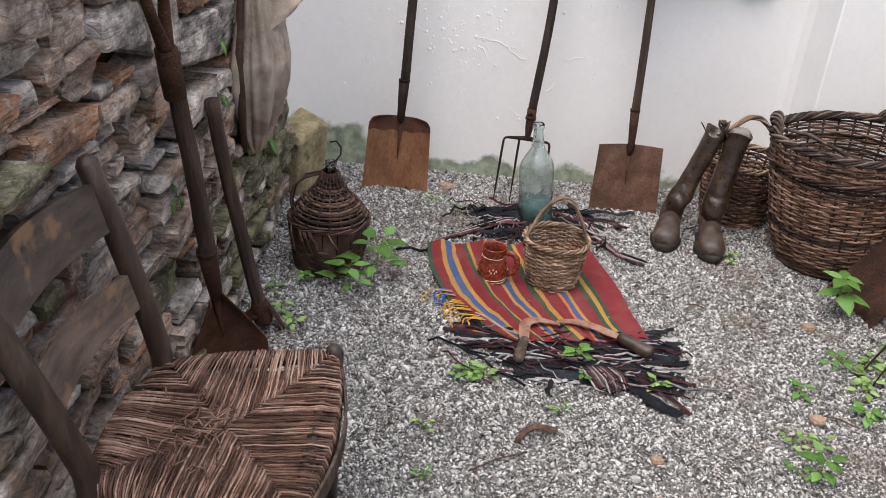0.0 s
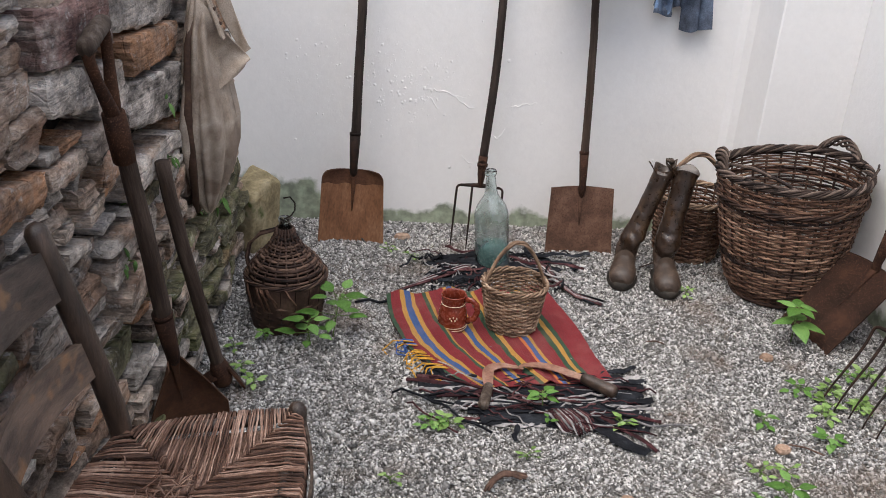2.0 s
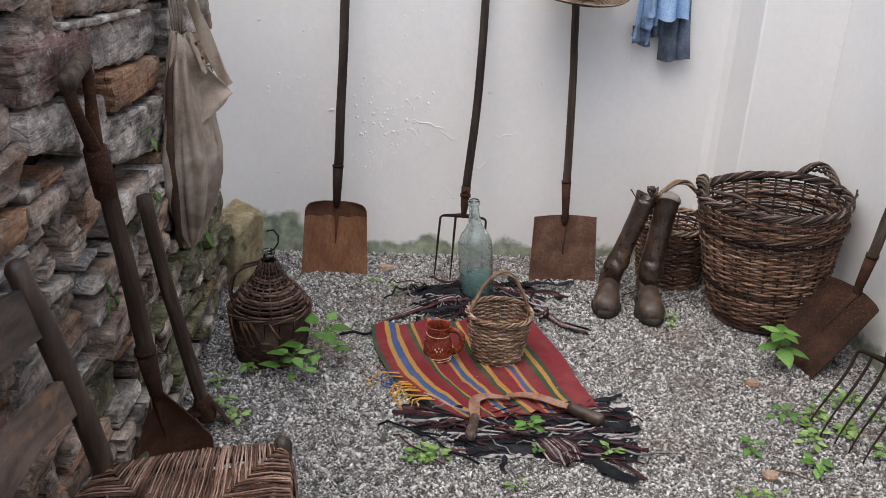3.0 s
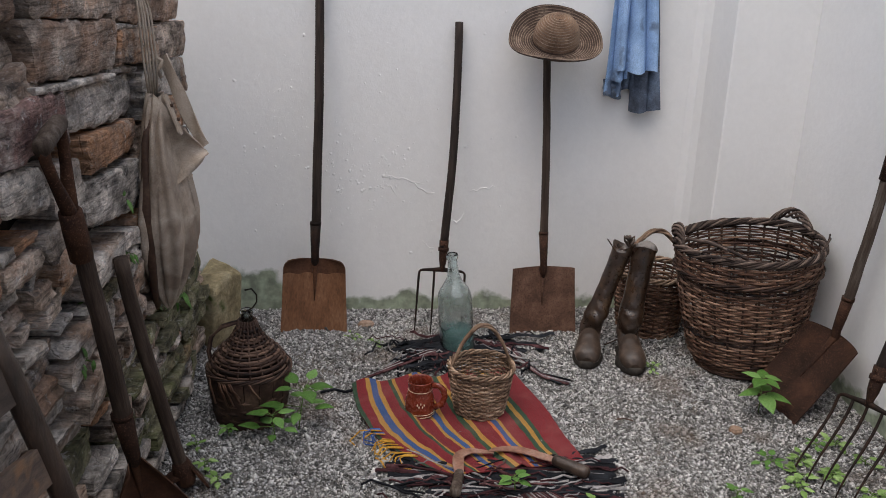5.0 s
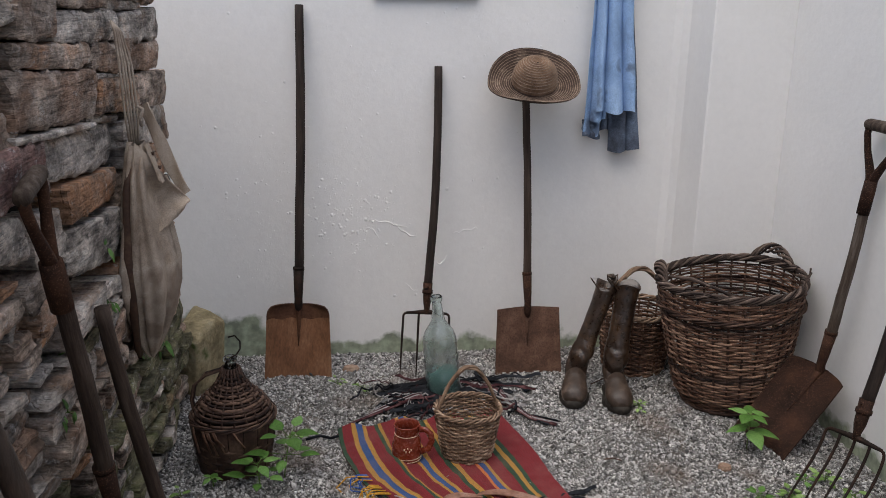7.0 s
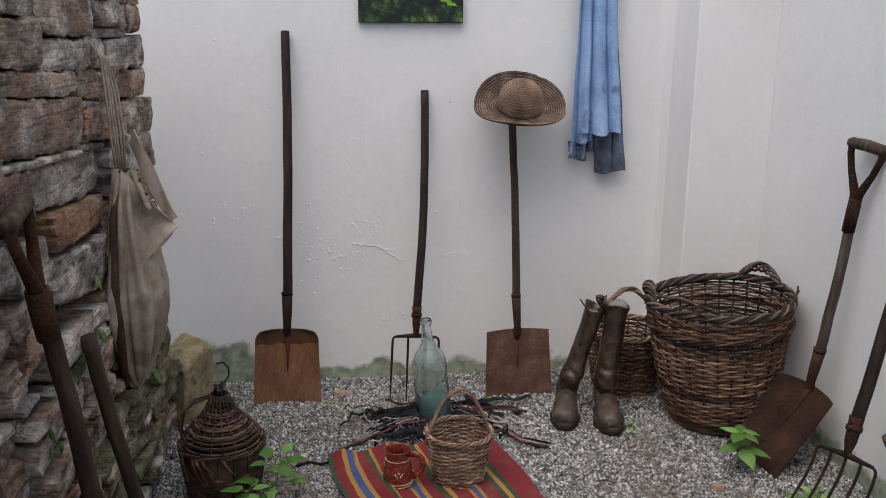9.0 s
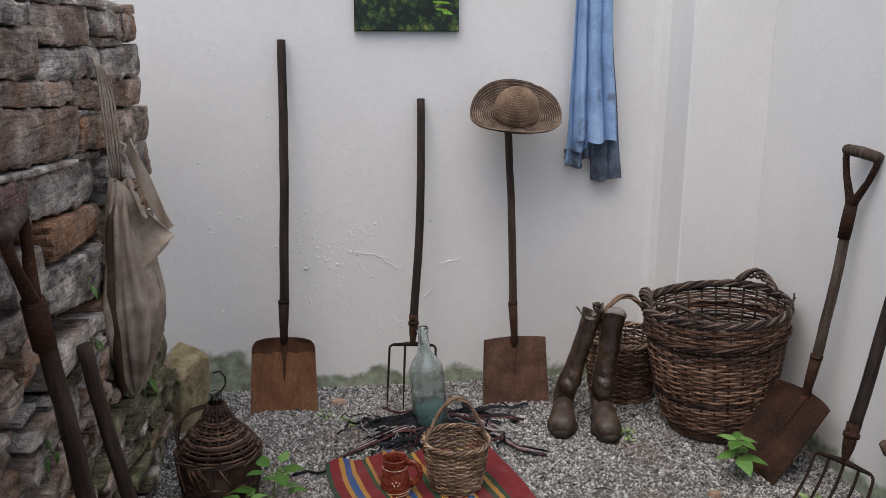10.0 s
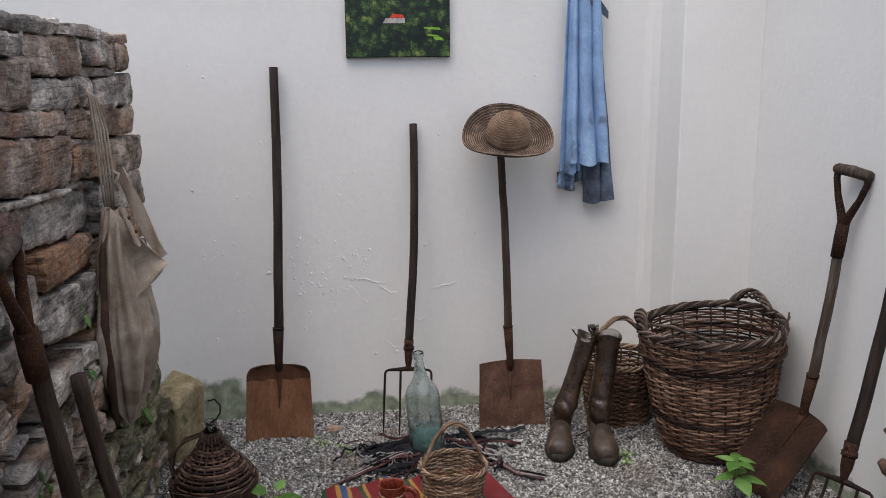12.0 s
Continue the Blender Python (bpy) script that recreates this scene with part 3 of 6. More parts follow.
def build_stone_wall():
    rng = random.Random(11)
    wall = thing("wall_west", "rough dry stone wall of grey and rusty schist", "stone wall", (0, 0, 0), kind="structure")
    part("wall_core", Shape().box(-1.05, STONE - 0.08, -1.0, 3.36, -0.1, 1.60), gap_shade, wall, smooth=False)
    bounds = [0.0, 0.10, 0.155, 0.25, 0.31, 0.40, 0.45, 0.545, 0.62, 0.70, 0.78, 0.87, 0.95, 1.04, 1.12, 1.21, 1.30, 1.39, 1.48, 1.56, 1.64]
    for k in range(len(bounds) - 1):
        z0, z1 = bounds[k], bounds[k + 1]
        y = 3.44 + rng.uniform(-0.03, 0.01) - (0.03 if z0 < 0.8 else 0)
        if z0 > 0.77:
            y = rng.uniform(1.93, 1.99) if z0 > 1.1 else 1.68 if z0 > 0.94 else 2.1
        first = True
        while y > 0.75:
            h = z1 - z0
            ln_ = rng.uniform(1.2, 3.2) * max(h, 0.075) + rng.uniform(0, 0.06)
            if first:
                ln_ = min(ln_, 0.28)
            ln_ = min(ln_, 0.5)
            a, b = max(y - ln_, 0.7), y
            y = a
            wave = 0.022 * math.sin(a * 2.3 + z0 * 5) * (1 if z0 > 0.05 else 0)
            cells = [(a, b, z0 + wave, z1 + wave)]
            if h > 0.075 and rng.random() < 0.8 and not first:
                # two thin slabs in place of one block
                zz = mix(z0, z1, rng.uniform(0.3, 0.7)) + wave
                cells = [(a, b, z0 + wave, zz), (a, mix(a, b, rng.uniform(0.35, 0.65)), zz, z1 + wave)]
                cells.append((cells[1][1], b, zz, z1 + wave))
            first = False
            for c in cells:
                g = rng.uniform(0.001, 0.009)
                cy, cz = (c[0] + c[1]) / 2, (c[2] + c[3]) / 2
                out = rng.gauss(0.0, 0.011)
                if cz < 0.35:
                    out += 0.02
                if cy < 1.95:
                    out -= 0.034
                r = rng.random()
                if cz < 0.5 and cy > 2.2:
                    mat = schist_green if r < 0.5 else schist_brown if r < 0.75 else schist_grey
                else:
                    mat = schist_grey if r < 0.42 else schist_brown if r < 0.80 else schist_orange if r < 0.90 else schist_green
                if c[0] < 1.33 < c[1] and c[2] < 0.96 < c[3]:
                    mat, out = schist_green, 0.02
                if rng.random() < 0.45:
                    t0, t1 = rng.gauss(0, 0.014), rng.gauss(0, 0.014)
                    s, at = block_shape(rng, c[0] + g, c[1] - g, c[2] + g + t0, c[2] + g + t1, c[3] - g + t0, c[3] - g + t1, out + 0.006)
                else:
                    s, at = stone_shape(rng, c[0] + g, c[1] - g, c[2] + g, c[3] - g, out + 0.016, rng.gauss(0, 0.09))
                ob = part("stone", s, mat, wall, smooth=False)
                ob.location = at
    kinds = {"g": schist_grey, "b": schist_brown, "o": schist_orange, "r": schist_red}
    for course in BLOCK_COURSES:
        for ya, yb, la, lb, ha, hb, kind in course:
            s, at = block_shape(rng, ya + 0.004, yb - 0.004, la + 0.002, lb + 0.002, ha - 0.002, hb - 0.002, rng.gauss(0.004, 0.008))
            ob = part("stone", s, kinds[kind], wall, smooth=False)
            ob.location = at
    # the pale footing block at the end of the wall
    rows = []
    for i in range(13):
        t = math.pi * (i / 12 - 0.5)
        row = []
        for j in range(28):
            a = 2 * math.pi * j / 28

            def sq(q, e=0.2):
                return math.copysign(abs(q) ** e, q)
            p = Vector((0.072 * sq(math.cos(t)) * sq(math.cos(a)), 0.11 * sq(math.cos(t)) * sq(math.sin(a)), 0.15 * sq(math.sin(t))))
            p *= 1 + wig(p, 11, 0.16, 4.0) + wig(p, 34, 0.05, 2.0)
            p.z -= 0.25 * max(0, p.x) * (1 if p.z > 0 else 0)
            row.append(p)
        rows.append(row)
    ob = part("footing_stone", Shape().grid(rows, wrap=True, cap=True), sand_stone, wall, "yellowish rough footing stone", smooth=False)
    ob.location = (-0.625, 3.45, 0.14)
    ob.rotation_euler = (radians(4), radians(3), radians(-24))
    return wall


wall_west = build_stone_wall()


# ---- tools ----
def shaft_points(z0, z1, bow=0.0, n=14, sd=0.0):
    return [(bow * math.sin(math.pi * i / n) + wig((i * 0.3, sd, 0), 1.3, 0.003), wig((sd, i * 0.3, 2), 1.3, 0.003), mix(z0, z1, i / n)) for i in range(n + 1)]


def build_shovel(name, label, w0, w1, h, length, r, blade_mat, wood, shoulder, dish, grip=False, sd=0.0, bend=0.0, dark_top=False, grip_turn=0.0, group="long-handled yard tools"):
    """A shovel standing on its edge, blade to -y."""
    ob = thing(name, label, "shovel", group=group)

    def surf(u, v):
        z = h * v
        hw = mix(w0, w1, v) / 2
        q = 2 * u - 1
        if shoulder > 0 and v > 1 - shoulder:
            t = (v - (1 - shoulder)) / shoulder
            hw *= 1 - 0.30 * (1 - math.sqrt(max(0, 1 - t * t)))
        if shoulder < 0 and v > 0.3:
            hw *= 1 - 0.78 * (v - 0.3) / 0.7
        droop = (1 - abs(q)) * 0.007 * (v ** 6) if shoulder == 0 else 0
        lip = dish * abs(q) ** 3 * (0.35 + 0.65 * v)
        back = dish * 0.8 * max(0, v - 0.72) * 2.2
        worn = wig((q * 2, 0, sd), 1.6, 0.006) * (1 - v) ** 2
        ridge = 0.010 * math.exp(-(q * 11) ** 2) * max(0, v - 0.35) / 0.65
        return (q * hw + wig((q, v, sd), 2, 0.002), -lip - back * 0.6 - ridge + 0.012 * (1 - q * q) - math.tan(bend) * (h - z), z + worn + droop)

    if dark_top:
        part("blade", Shape().sheet(lambda u, v: surf(u, v * 0.80 + 0.03 * noise.noise(Vector((u * 6, 0.5, 0))) * v), 28, 20, 0.003), blade_mat, ob)
        # darker brown puts the shadow of the dish, with its dirt, into the colour
        part("blade_shoulder", Shape().sheet(lambda u, v: surf(u, 0.80 + 0.20 * v + 0.03 * noise.noise(Vector((u * 6, 0.5, 0))) * (1 - v)), 28, 10, 0.0032), rust_mid, ob, "blade top coloured dark for dish shadow and dirt")
    else:
        part("blade", Shape().sheet(surf, 28, 26, 0.003), blade_mat, ob)
    sock = Shape().tube([(0, 0.006, h - 0.05), (0, -0.004, h - 0.01), (0, -0.01, h + 0.02), (0, -0.006, h + 0.07), (0, 0, h + 0.15)], [0.007, 0.017, r * 0.85, r * 1.0, r * 1.14], 14)
    spine = Shape().tube([Vector(surf(0.5, v)) + Vector((0, -0.001, 0)) for v in (0.42, 0.6, 0.75, 0.88, 1.0)], [0.002, 0.006, 0.009, 0.012, 0.016], 10, flat=0.6)
    part("spine", spine, rust_mid if dark_top else blade_mat, ob)
    sock.tube([(0, 0, h + 0.142), (0, 0, h + 0.154)], r * 1.2, 14)
    part("socket", sock, rust_dark if dark_top else rust, ob, "rusted iron socket")
    top = length if not grip else length - 0.19
    part("shaft", Shape().tube(shaft_points(h + 0.11, top, 0.006, 14, sd), [r * mix(1.0, 0.9, i / 14) + wig((i, sd, 0), 0.7, 0.0008) for i in range(15)], 14), wood, ob)
    if grip:
        g = 0.062 if sd < 3.5 else 0.054
        y_iron = Shape()
        y_iron.tube([(0, 0, top - 0.11), (0, 0, top - 0.04), (0, 0, top + 0.01)], [r * 1.12, r * 1.16, r * 1.1], 12)
        for sgn in (-1, 1):
            y_iron.tube([(0, 0, top - 0.01), (sgn * 0.012, 0, top + 0.03), (sgn * g * 0.72, 0, top + 0.10), (sgn * g, 0, top + 0.155), (sgn * g, 0, top + 0.19)],
                        [0.018, 0.0165, 0.0125, 0.0125, 0.0135], 9, flat=0.85)
        spin = Matrix.Rotation(grip_turn, 4, 'Z')
        holder = part("grip_fork", y_iron, rust, ob, "rusty forked grip holder")
        holder.matrix_local = spin
        part("grip", Shape().tube([(-g - 0.012, 0, length - 0.005), (-g, 0, length - 0.003), (0, 0, length), (g, 0, length - 0.003), (g + 0.012, 0, length - 0.005)], [0.015, 0.019, 0.0205, 0.019, 0.015], 12),
             grey_wood, holder, "worn grey wooden grip")
    return ob


stand(build_shovel("shovel", "square shovel with orange worn blade, against white wall", 0.278, 0.252, 0.318, 1.53, 0.0195, rust_orange, dark_wood, 0.14, 0.03, sd=1.0, dark_top=True),
      (-0.226, 3.495, -0.002), (-0.192, 3.722, 1.51), (0.0, -1, 0.2))
stand(build_shovel("shovel", "square-shouldered rusty shovel holding up a straw hat", 0.290, 0.268, 0.285, 1.25, 0.0175, rust_pale, brown_wood, 0.0, 0.014, sd=2.0),
      (0.752, 3.472, -0.002), (0.733, 3.722, 1.27), (0.03, -1, 0.2))
stand(build_shovel("shovel", "rusty shovel with forked grip beside big basket", 0.25, 0.25, 0.275, 1.17, 0.019, rust, grey_wood, 0.0, 0.02, grip=True, sd=3.0, bend=0.68),
      (1.680, 2.853, -0.003), (1.753, 2.754, 1.155), (-0.95, -0.3, 0.02))
stand(build_shovel("spade", "rusty spade with forked grip leaning on stone wall", 0.23, 0.24, 0.32, 1.235, 0.0225, rust_mid, brown_wood, -1, 0.04, grip=True, sd=4.0, grip_turn=1.0),
      (-0.585, 2.12, -0.01), (-0.628, 1.80, 1.178), (0.5, -0.87, 0.1))


def build_fork(name, label, tines, width, th, length, r, sweep, wood, sd):
    """A garden fork standing on its tines, their hollow to -y."""
    ob = thing(name, label, "garden fork", group="long-handled yard tools")
    for k in range(tines):
        q = 2 * k / (tines - 1) - 1
        hw = width / 2
        edge = abs(q) > 0.99
        pts = []
        for i in range(13):
            t = i / 12
            x = q * hw * (1 + 0.05 * (1 - t))
            pts.append((x, -sweep * math.sin(math.pi * 0.5 * (1 - t)) ** 2, th * t * (0.93 if edge else 1.0)))
        if edge:
            pts += [(q * hw * 0.985, 0, th * 0.965), (q * hw * 0.93, 0, th * 0.99), (q * hw * 0.82, 0, th), (q * hw * 0.55, 0, th + 0.001)]
        part("tine", Shape().tube(pts, [0.0022 + 0.0028 * min(1, i / 8) for i in range(len(pts))], 8), rust_dark, ob)
    part("crossbar", Shape().tube([(-width * 0.44, 0, th), (-width * 0.2, 0, th + 0.003), (0, 0, th + 0.006), (width * 0.2, 0, th + 0.003), (width * 0.44, 0, th)], [0.0055, 0.008, 0.011, 0.008, 0.0055], 10), rust_dark, ob)
    sk = Shape().tube([(0, 0, th - 0.004), (0, 0, th + 0.02), (0, 0, th + 0.05), (0, 0, th + 0.13)], [0.012, 0.012, r * 0.95, r * 1.16], 12)
    sk.tube([(0, 0, th + 0.085), (0, 0, th + 0.10)], r * 1.28, 12)
    for z in (0.06, 0.115):
        sk.tube([(0, -r * 1.4, th + z), (0, r * 1.2, th + z)], 0.004, 7)
    part("socket", sk, rust, ob, "rusty riveted socket")
    part("shaft", Shape().tube(shaft_points(th + 0.09, length, 0.014, 14, sd), [r * mix(1.02, 0.94, i / 14) for i in range(15)], 12), wood, ob)
    return ob


stand(build_fork("garden_fork", "four-tined iron fork against white wall, behind bottle", 4, 0.195, 0.268, 1.30, 0.0175, 0.02, dark_wood, 5.0),
      (0.301, 3.475, 0.0), (0.370, 3.728, 1.267), (0.0, -1, 0.2))
stand(build_fork("garden_fork", "five-tined rusty fork leaning on side wall, among weeds", 5, 0.20, 0.30, 1.30, 0.0195, 0.10, dark_wood, 6.0),
      (1.483, 2.309, -0.04), (1.765, 2.463, 1.17), (-0.9, -0.45, 0.3))


def build_hoe():
    ob = thing("mattock", "iron mattock head on round handle, beside stone wall", "mattock", group="long-handled yard tools")
    part("shaft", Shape().tube(shaft_points(0.02, 0.735, -0.006, 14, 7.0), [0.0195 * mix(1.05, 1.0, i / 14) for i in range(15)], 14), brown_wood, ob)
    part("eye", Shape().tube([(0, 0, -0.015), (0, 0, 0.0), (0, 0, 0.05), (0, 0, 0.07)], [0.026, 0.031, 0.029, 0.022], 14), rust, ob)

    def pick(u, v):
        return (0.022 + 0.03 * v, (u - 0.5) * mix(0.05, 0.07, v), 0.045 - 0.085 * v)

    part("head", Shape().sheet(pick, 6, 12, 0.007), rust, ob)
    part("head", Shape().sheet(lambda u, v: (-0.02 - 0.07 * v, (u - 0.5) * mix(0.05, 0.035, v), 0.025 - 0.04 * v * v), 5, 8, 0.009), rust, ob)
    return ob


stand(build_hoe(), (-0.534, 2.325, 0.045), (-0.64, 2.237, 0.757), (0.45, -0.9, 0))


# ---- chair ----
def build_chair():
    """Rush-seated chair: q runs across its width, p from back to front."""
    o = Vector((-0.385, 1.375, 0))
    ob = thing("rush_chair", "old brown ladder-back chair with frayed rush seat", "chair", o)
    SEAT = 0.43
    bf, ff, fn, bn = (Vector((-0.558, 1.528, SEAT)) - o, Vector((-0.214, 1.612, SEAT)) - o, Vector((-0.212, 1.115, SEAT)) - o, Vector((-0.572, 1.165, SEAT)) - o)

    def at(p, q, z=0.0):
        a, b = bn.lerp(bf, q), fn.lerp(ff, q)
        return a.lerp(b, p) + Vector((0, 0, z))

    def bowed(p, q, z=0.0):
        """The rush swells past the rails between the posts and sags in the middle."""
        return at(0.5 + (p - 0.5) * (1 + 0.16 * (1 - (2 * q - 1) ** 2)), 0.5 + (q - 0.5) * (1 + 0.08 * (1 - (2 * p - 1) ** 2)), z - 0.012 * math.sin(math.pi * min(1, max(0, p))) * math.sin(math.pi * min(1, max(0, q))))

    def sway(q, z):
        """The back leans a little to the near side too."""
        return -mix(0.13, 0.07, q) * max(0, (z - 0.43) / 0.47) ** 1.1

    for q in (1, 0):
        base = at(0, q)
        pts, rr = [], []
        for i in range(17):
            t = i / 16
            z = 0.9 * t
            x = base.x - 0.005 - (0.085 * ((z - 0.43) / 0.47) ** 1.15 if z > 0.43 else -0.02 * (0.43 - z))
            pts.append((x, base.y + sway(q, z), z))
            rr.append(0.0225 if i < 15 else 0.0205)
        pts.append((pts[-1][0] - 0.006, base.y + sway(q, 0.912), 0.912))
        rr.append(0.011)
        part("back_post", Shape().tube(pts, rr, 12, flat=1.15), chair_wood, ob)
    for q in (1, 0):
        b = at(1, q)
        part("front_leg", Shape().tube([(b.x, b.y, 0), (b.x, b.y, 0.2), (b.x, b.y, 0.40), (b.x, b.y, 0.432), (b.x, b.y, 0.446), (b.x, b.y, 0.452)], [0.0155, 0.018, 0.0205, 0.0205, 0.016, 0.005], 14), chair_wood, ob)

    def slat(z0, z1, nm):
        yn, yf = at(0, 0).y + 0.012, at(0, 1).y - 0.012

        def fn2(u, v):
            z = mix(z0, z1, v) + 0.012 * math.sin(math.pi * u) * v
            x = at(0, u).x - 0.005 - 0.085 * ((z - 0.43) / 0.47) ** 1.15 - 0.022 * math.sin(math.pi * u)
            return (x, mix(yn + sway(0, z), yf + sway(1, z), u), z)
        part(nm, Shape().sheet(fn2, 16, 6, 0.012), slat_wood, ob, "scuffed bent wooden slat")

    slat(0.765, 0.865, "back_slat")
    slat(0.585, 0.665, "back_slat")
    # seat rails and stretchers
    for name, a, b, r in (("seat_rail", at(0, 0.03, -0.012), at(0, 0.97, -0.012), 0.012), ("seat_rail", at(1, 0.03, -0.012), at(1, 0.97, -0.012), 0.012),
                          ("seat_rail", at(0.03, 0, -0.012), at(0.97, 0, -0.012), 0.012), ("seat_rail", at(0.03, 1, -0.012), at(0.97, 1, -0.012), 0.012),
                          ("stretcher", at(0, 0, -0.2), at(1, 0, -0.2), 0.0095), ("stretcher", at(0, 1, -0.2), at(1, 1, -0.2), 0.0095),
                          ("stretcher", at(0, 0, -0.29), at(1, 0, -0.29), 0.0095), ("stretcher", at(0, 1, -0.29), at(1, 1, -0.29), 0.0095),
                          ("stretcher", at(1, 0, -0.16), at(1, 1, -0.16), 0.010), ("stretcher", at(0, 0, -0.16), at(0, 1, -0.16), 0.010)):
        part(name, Shape().tube([a.lerp(b, i / 6) for i in range(7)], [r * (0.9 + 0.25 * math.sin(math.pi * i / 6)) for i in range(7)], 10), chair_wood, ob)
    # outer lath along the front rail
    part("edge_lath", Shape().sheet(lambda u, v: at(1, mix(0.04, 0.96, u)) + Vector((0.018 + 0.036 * math.sin(math.pi * u), 0, -0.05 + 0.042 * v)), 10, 2, 0.006), grey_wood, ob, "thin greyed wooden lath")
    rng = random.Random(3)
    names = {0: "rush_far", 1: "rush_near", 2: "rush_front", 3: "rush_back"}
    for side in range(4):
        s = Shape()
        n = 78 if side < 2 else 86
        for k in range(n):
            t = (k + 0.5) / n + rng.uniform(-0.003, 0.003)
            t = min(max(t, 0.012), 0.988)
            reach = 0.5 - abs(t - 0.5)
            m = max(2, int(reach * 18))
            pts = []
            lift = rng.uniform(-0.003, 0.006)
            kink = rng.uniform(-0.012, 0.012) if rng.random() > 0.2 else rng.uniform(-0.045, 0.045)
            for i in range(-2, m + 1):
                if i < 0:
                    d, z = (-0.03, -0.012) if i == -1 else (-0.034, -0.026)
                else:
                    d, z = reach * i / m, 0.004 - 0.010 * (reach * i / m) * 2 + lift
                if i == 0:
                    d, z = -0.018, 0.0
                tt = t + kink * max(0, i / m) * 0.5 * (1 if reach > 0.1 else 0)
                z += rng.uniform(-0.0006, 0.0006)
                p, q = ((tt, 1 - d), (tt, d), (1 - d, tt), (d, tt))[side]
                pts.append(bowed(p + rng.uniform(-0.004, 0.004), q + rng.uniform(-0.004, 0.004), z))
            if len(pts) > 3:
                s.tube(pts, [rng.uniform(0.0016, 0.0027) for _ in pts], 5)
        part(names[side], s, rush, ob, "twisted brown rush cords")
    for _ in range(60):
        s = Shape()
        p, q = rng.gauss(0.42, 0.13), rng.gauss(0.4, 0.15)
        a = rng.uniform(0, 6.28)
        ln_ = rng.uniform(0.015, 0.06)
        s.tube([at(p, q, 0.004), at(p + ln_ * math.cos(a), q + ln_ * math.sin(a), 0.008), at(p + 2 * ln_ * math.cos(a + 0.2), q + 2 * ln_ * math.sin(a + 0.2), 0.004)], 0.0018, 4)
        part("loose_rush", s, rush, ob)
    part("seat_padding", Shape().add([at(0.04, 0.04, -0.036), at(0.96, 0.04, -0.036), at(0.96, 0.96, -0.036), at(0.04, 0.96, -0.036), at(0.04, 0.04, -0.026), at(0.96, 0.04, -0.026), at(0.96, 0.96, -0.026), at(0.04, 0.96, -0.026)],
                                  [(3, 2, 1, 0), (4, 5, 6, 7), (0, 1, 5, 4), (1, 2, 6, 5), (2, 3, 7, 6), (3, 0, 4, 7)]), rush, ob, smooth=False)
    return ob


rush_chair = build_chair()


# ---- baskets ----
def ring_pts(fn, n):
    return [fn(2 * math.pi * i / n) for i in range(n)]


def weave_shape(rng, rad, z0, z1, row, stakes, amp, r, arcs=2, seg=3, zwob=0.004):
    """Rods woven in and out of the stakes, each row made of a few rods."""
    s = Shape()
    rows = int((z1 - z0) / row)
    for k in range(rows):
        z = z0 + (k + 0.5) * row
        start = rng.uniform(0, 6.28)
        for a in range(arcs):
            n = int(stakes * seg / arcs)
            pts = []
            dz = rng.uniform(-0.18, 0.18) * row
            for i in range(n + 2):
                ang = start + 2 * math.pi * (a + i / n) / arcs
                w = math.sin(stakes / 2 * ang + (k % 2) * math.pi)
                rr = rad(z) + amp * w + rng.uniform(-0.0012, 0.0012)
                pts.append((rr * math.cos(ang), rr * math.sin(ang), z + dz + zwob * math.sin(ang * 2 + 1.3) + wig((ang, k, 0), 1.5, row * 0.18)))
            s.tube(pts, r * rng.uniform(0.8, 1.2), 5)
    return s


def stakes_shape(rad, z0, z1, stakes, r, i):
    """One upright rod of a basket."""
    ang = 2 * math.pi * (i + 0.5) / stakes
    return Shape().tube([(rad(z) * math.cos(ang), rad(z) * math.sin(ang), z) for z in (mix(z0, z1, k / 6) for k in range(7))], r, 5)


def braid_shape(rng, R, z, strands, turns, amp, r, squash=1.0, wave=None, n=110):
    s = Shape()
    for k in range(strands):
        ph = 2 * math.pi * k / strands
        pts = []
        for i in range(n):
            a = 2 * math.pi * i / n
            q = turns * a + ph
            zz = z + (wave(a) if wave else 0)
            rr = R + amp * math.cos(q)
            rr += wig((a * 1.3, k, 9), 2.2, amp * 0.45)
            pts.append((rr * math.cos(a), rr * math.sin(a), zz + squash * amp * math.sin(q) + wig((a, k, 3), 2.2, amp * 0.4)))
        s.tube(pts, r * rng.uniform(0.85, 1.15), 5, closed=True)
    return s


def arch_shape(a, b, rise, strands, amp, r, rng, lean=(0, 0, 0), n=26, loose=0.0):
    """A twisted wicker bow from a to b."""
    a, b = Vector(a), Vector(b)
    side = (b - a).cross(Vector((0, 0, 1))).normalized()
    s = Shape()
    for k in range(strands):
        pts = []
        for i in range(n + 1):
            t = i / n
            p = a.lerp(b, t) + Vector((0, 0, rise * math.sin(math.pi * t) ** 0.75)) + Vector(lean) * math.sin(math.pi * t)
            q = 9 * t + 2 * math.pi * k / strands
            w = amp * (1 + loose * math.sin(math.pi * t))
            pts.append(p + side * w * math.cos(q) + Vector((0, 0, 1)) * w * math.sin(q))
        s.tube(pts, r * rng.uniform(0.85, 1.15), 5)
    return s


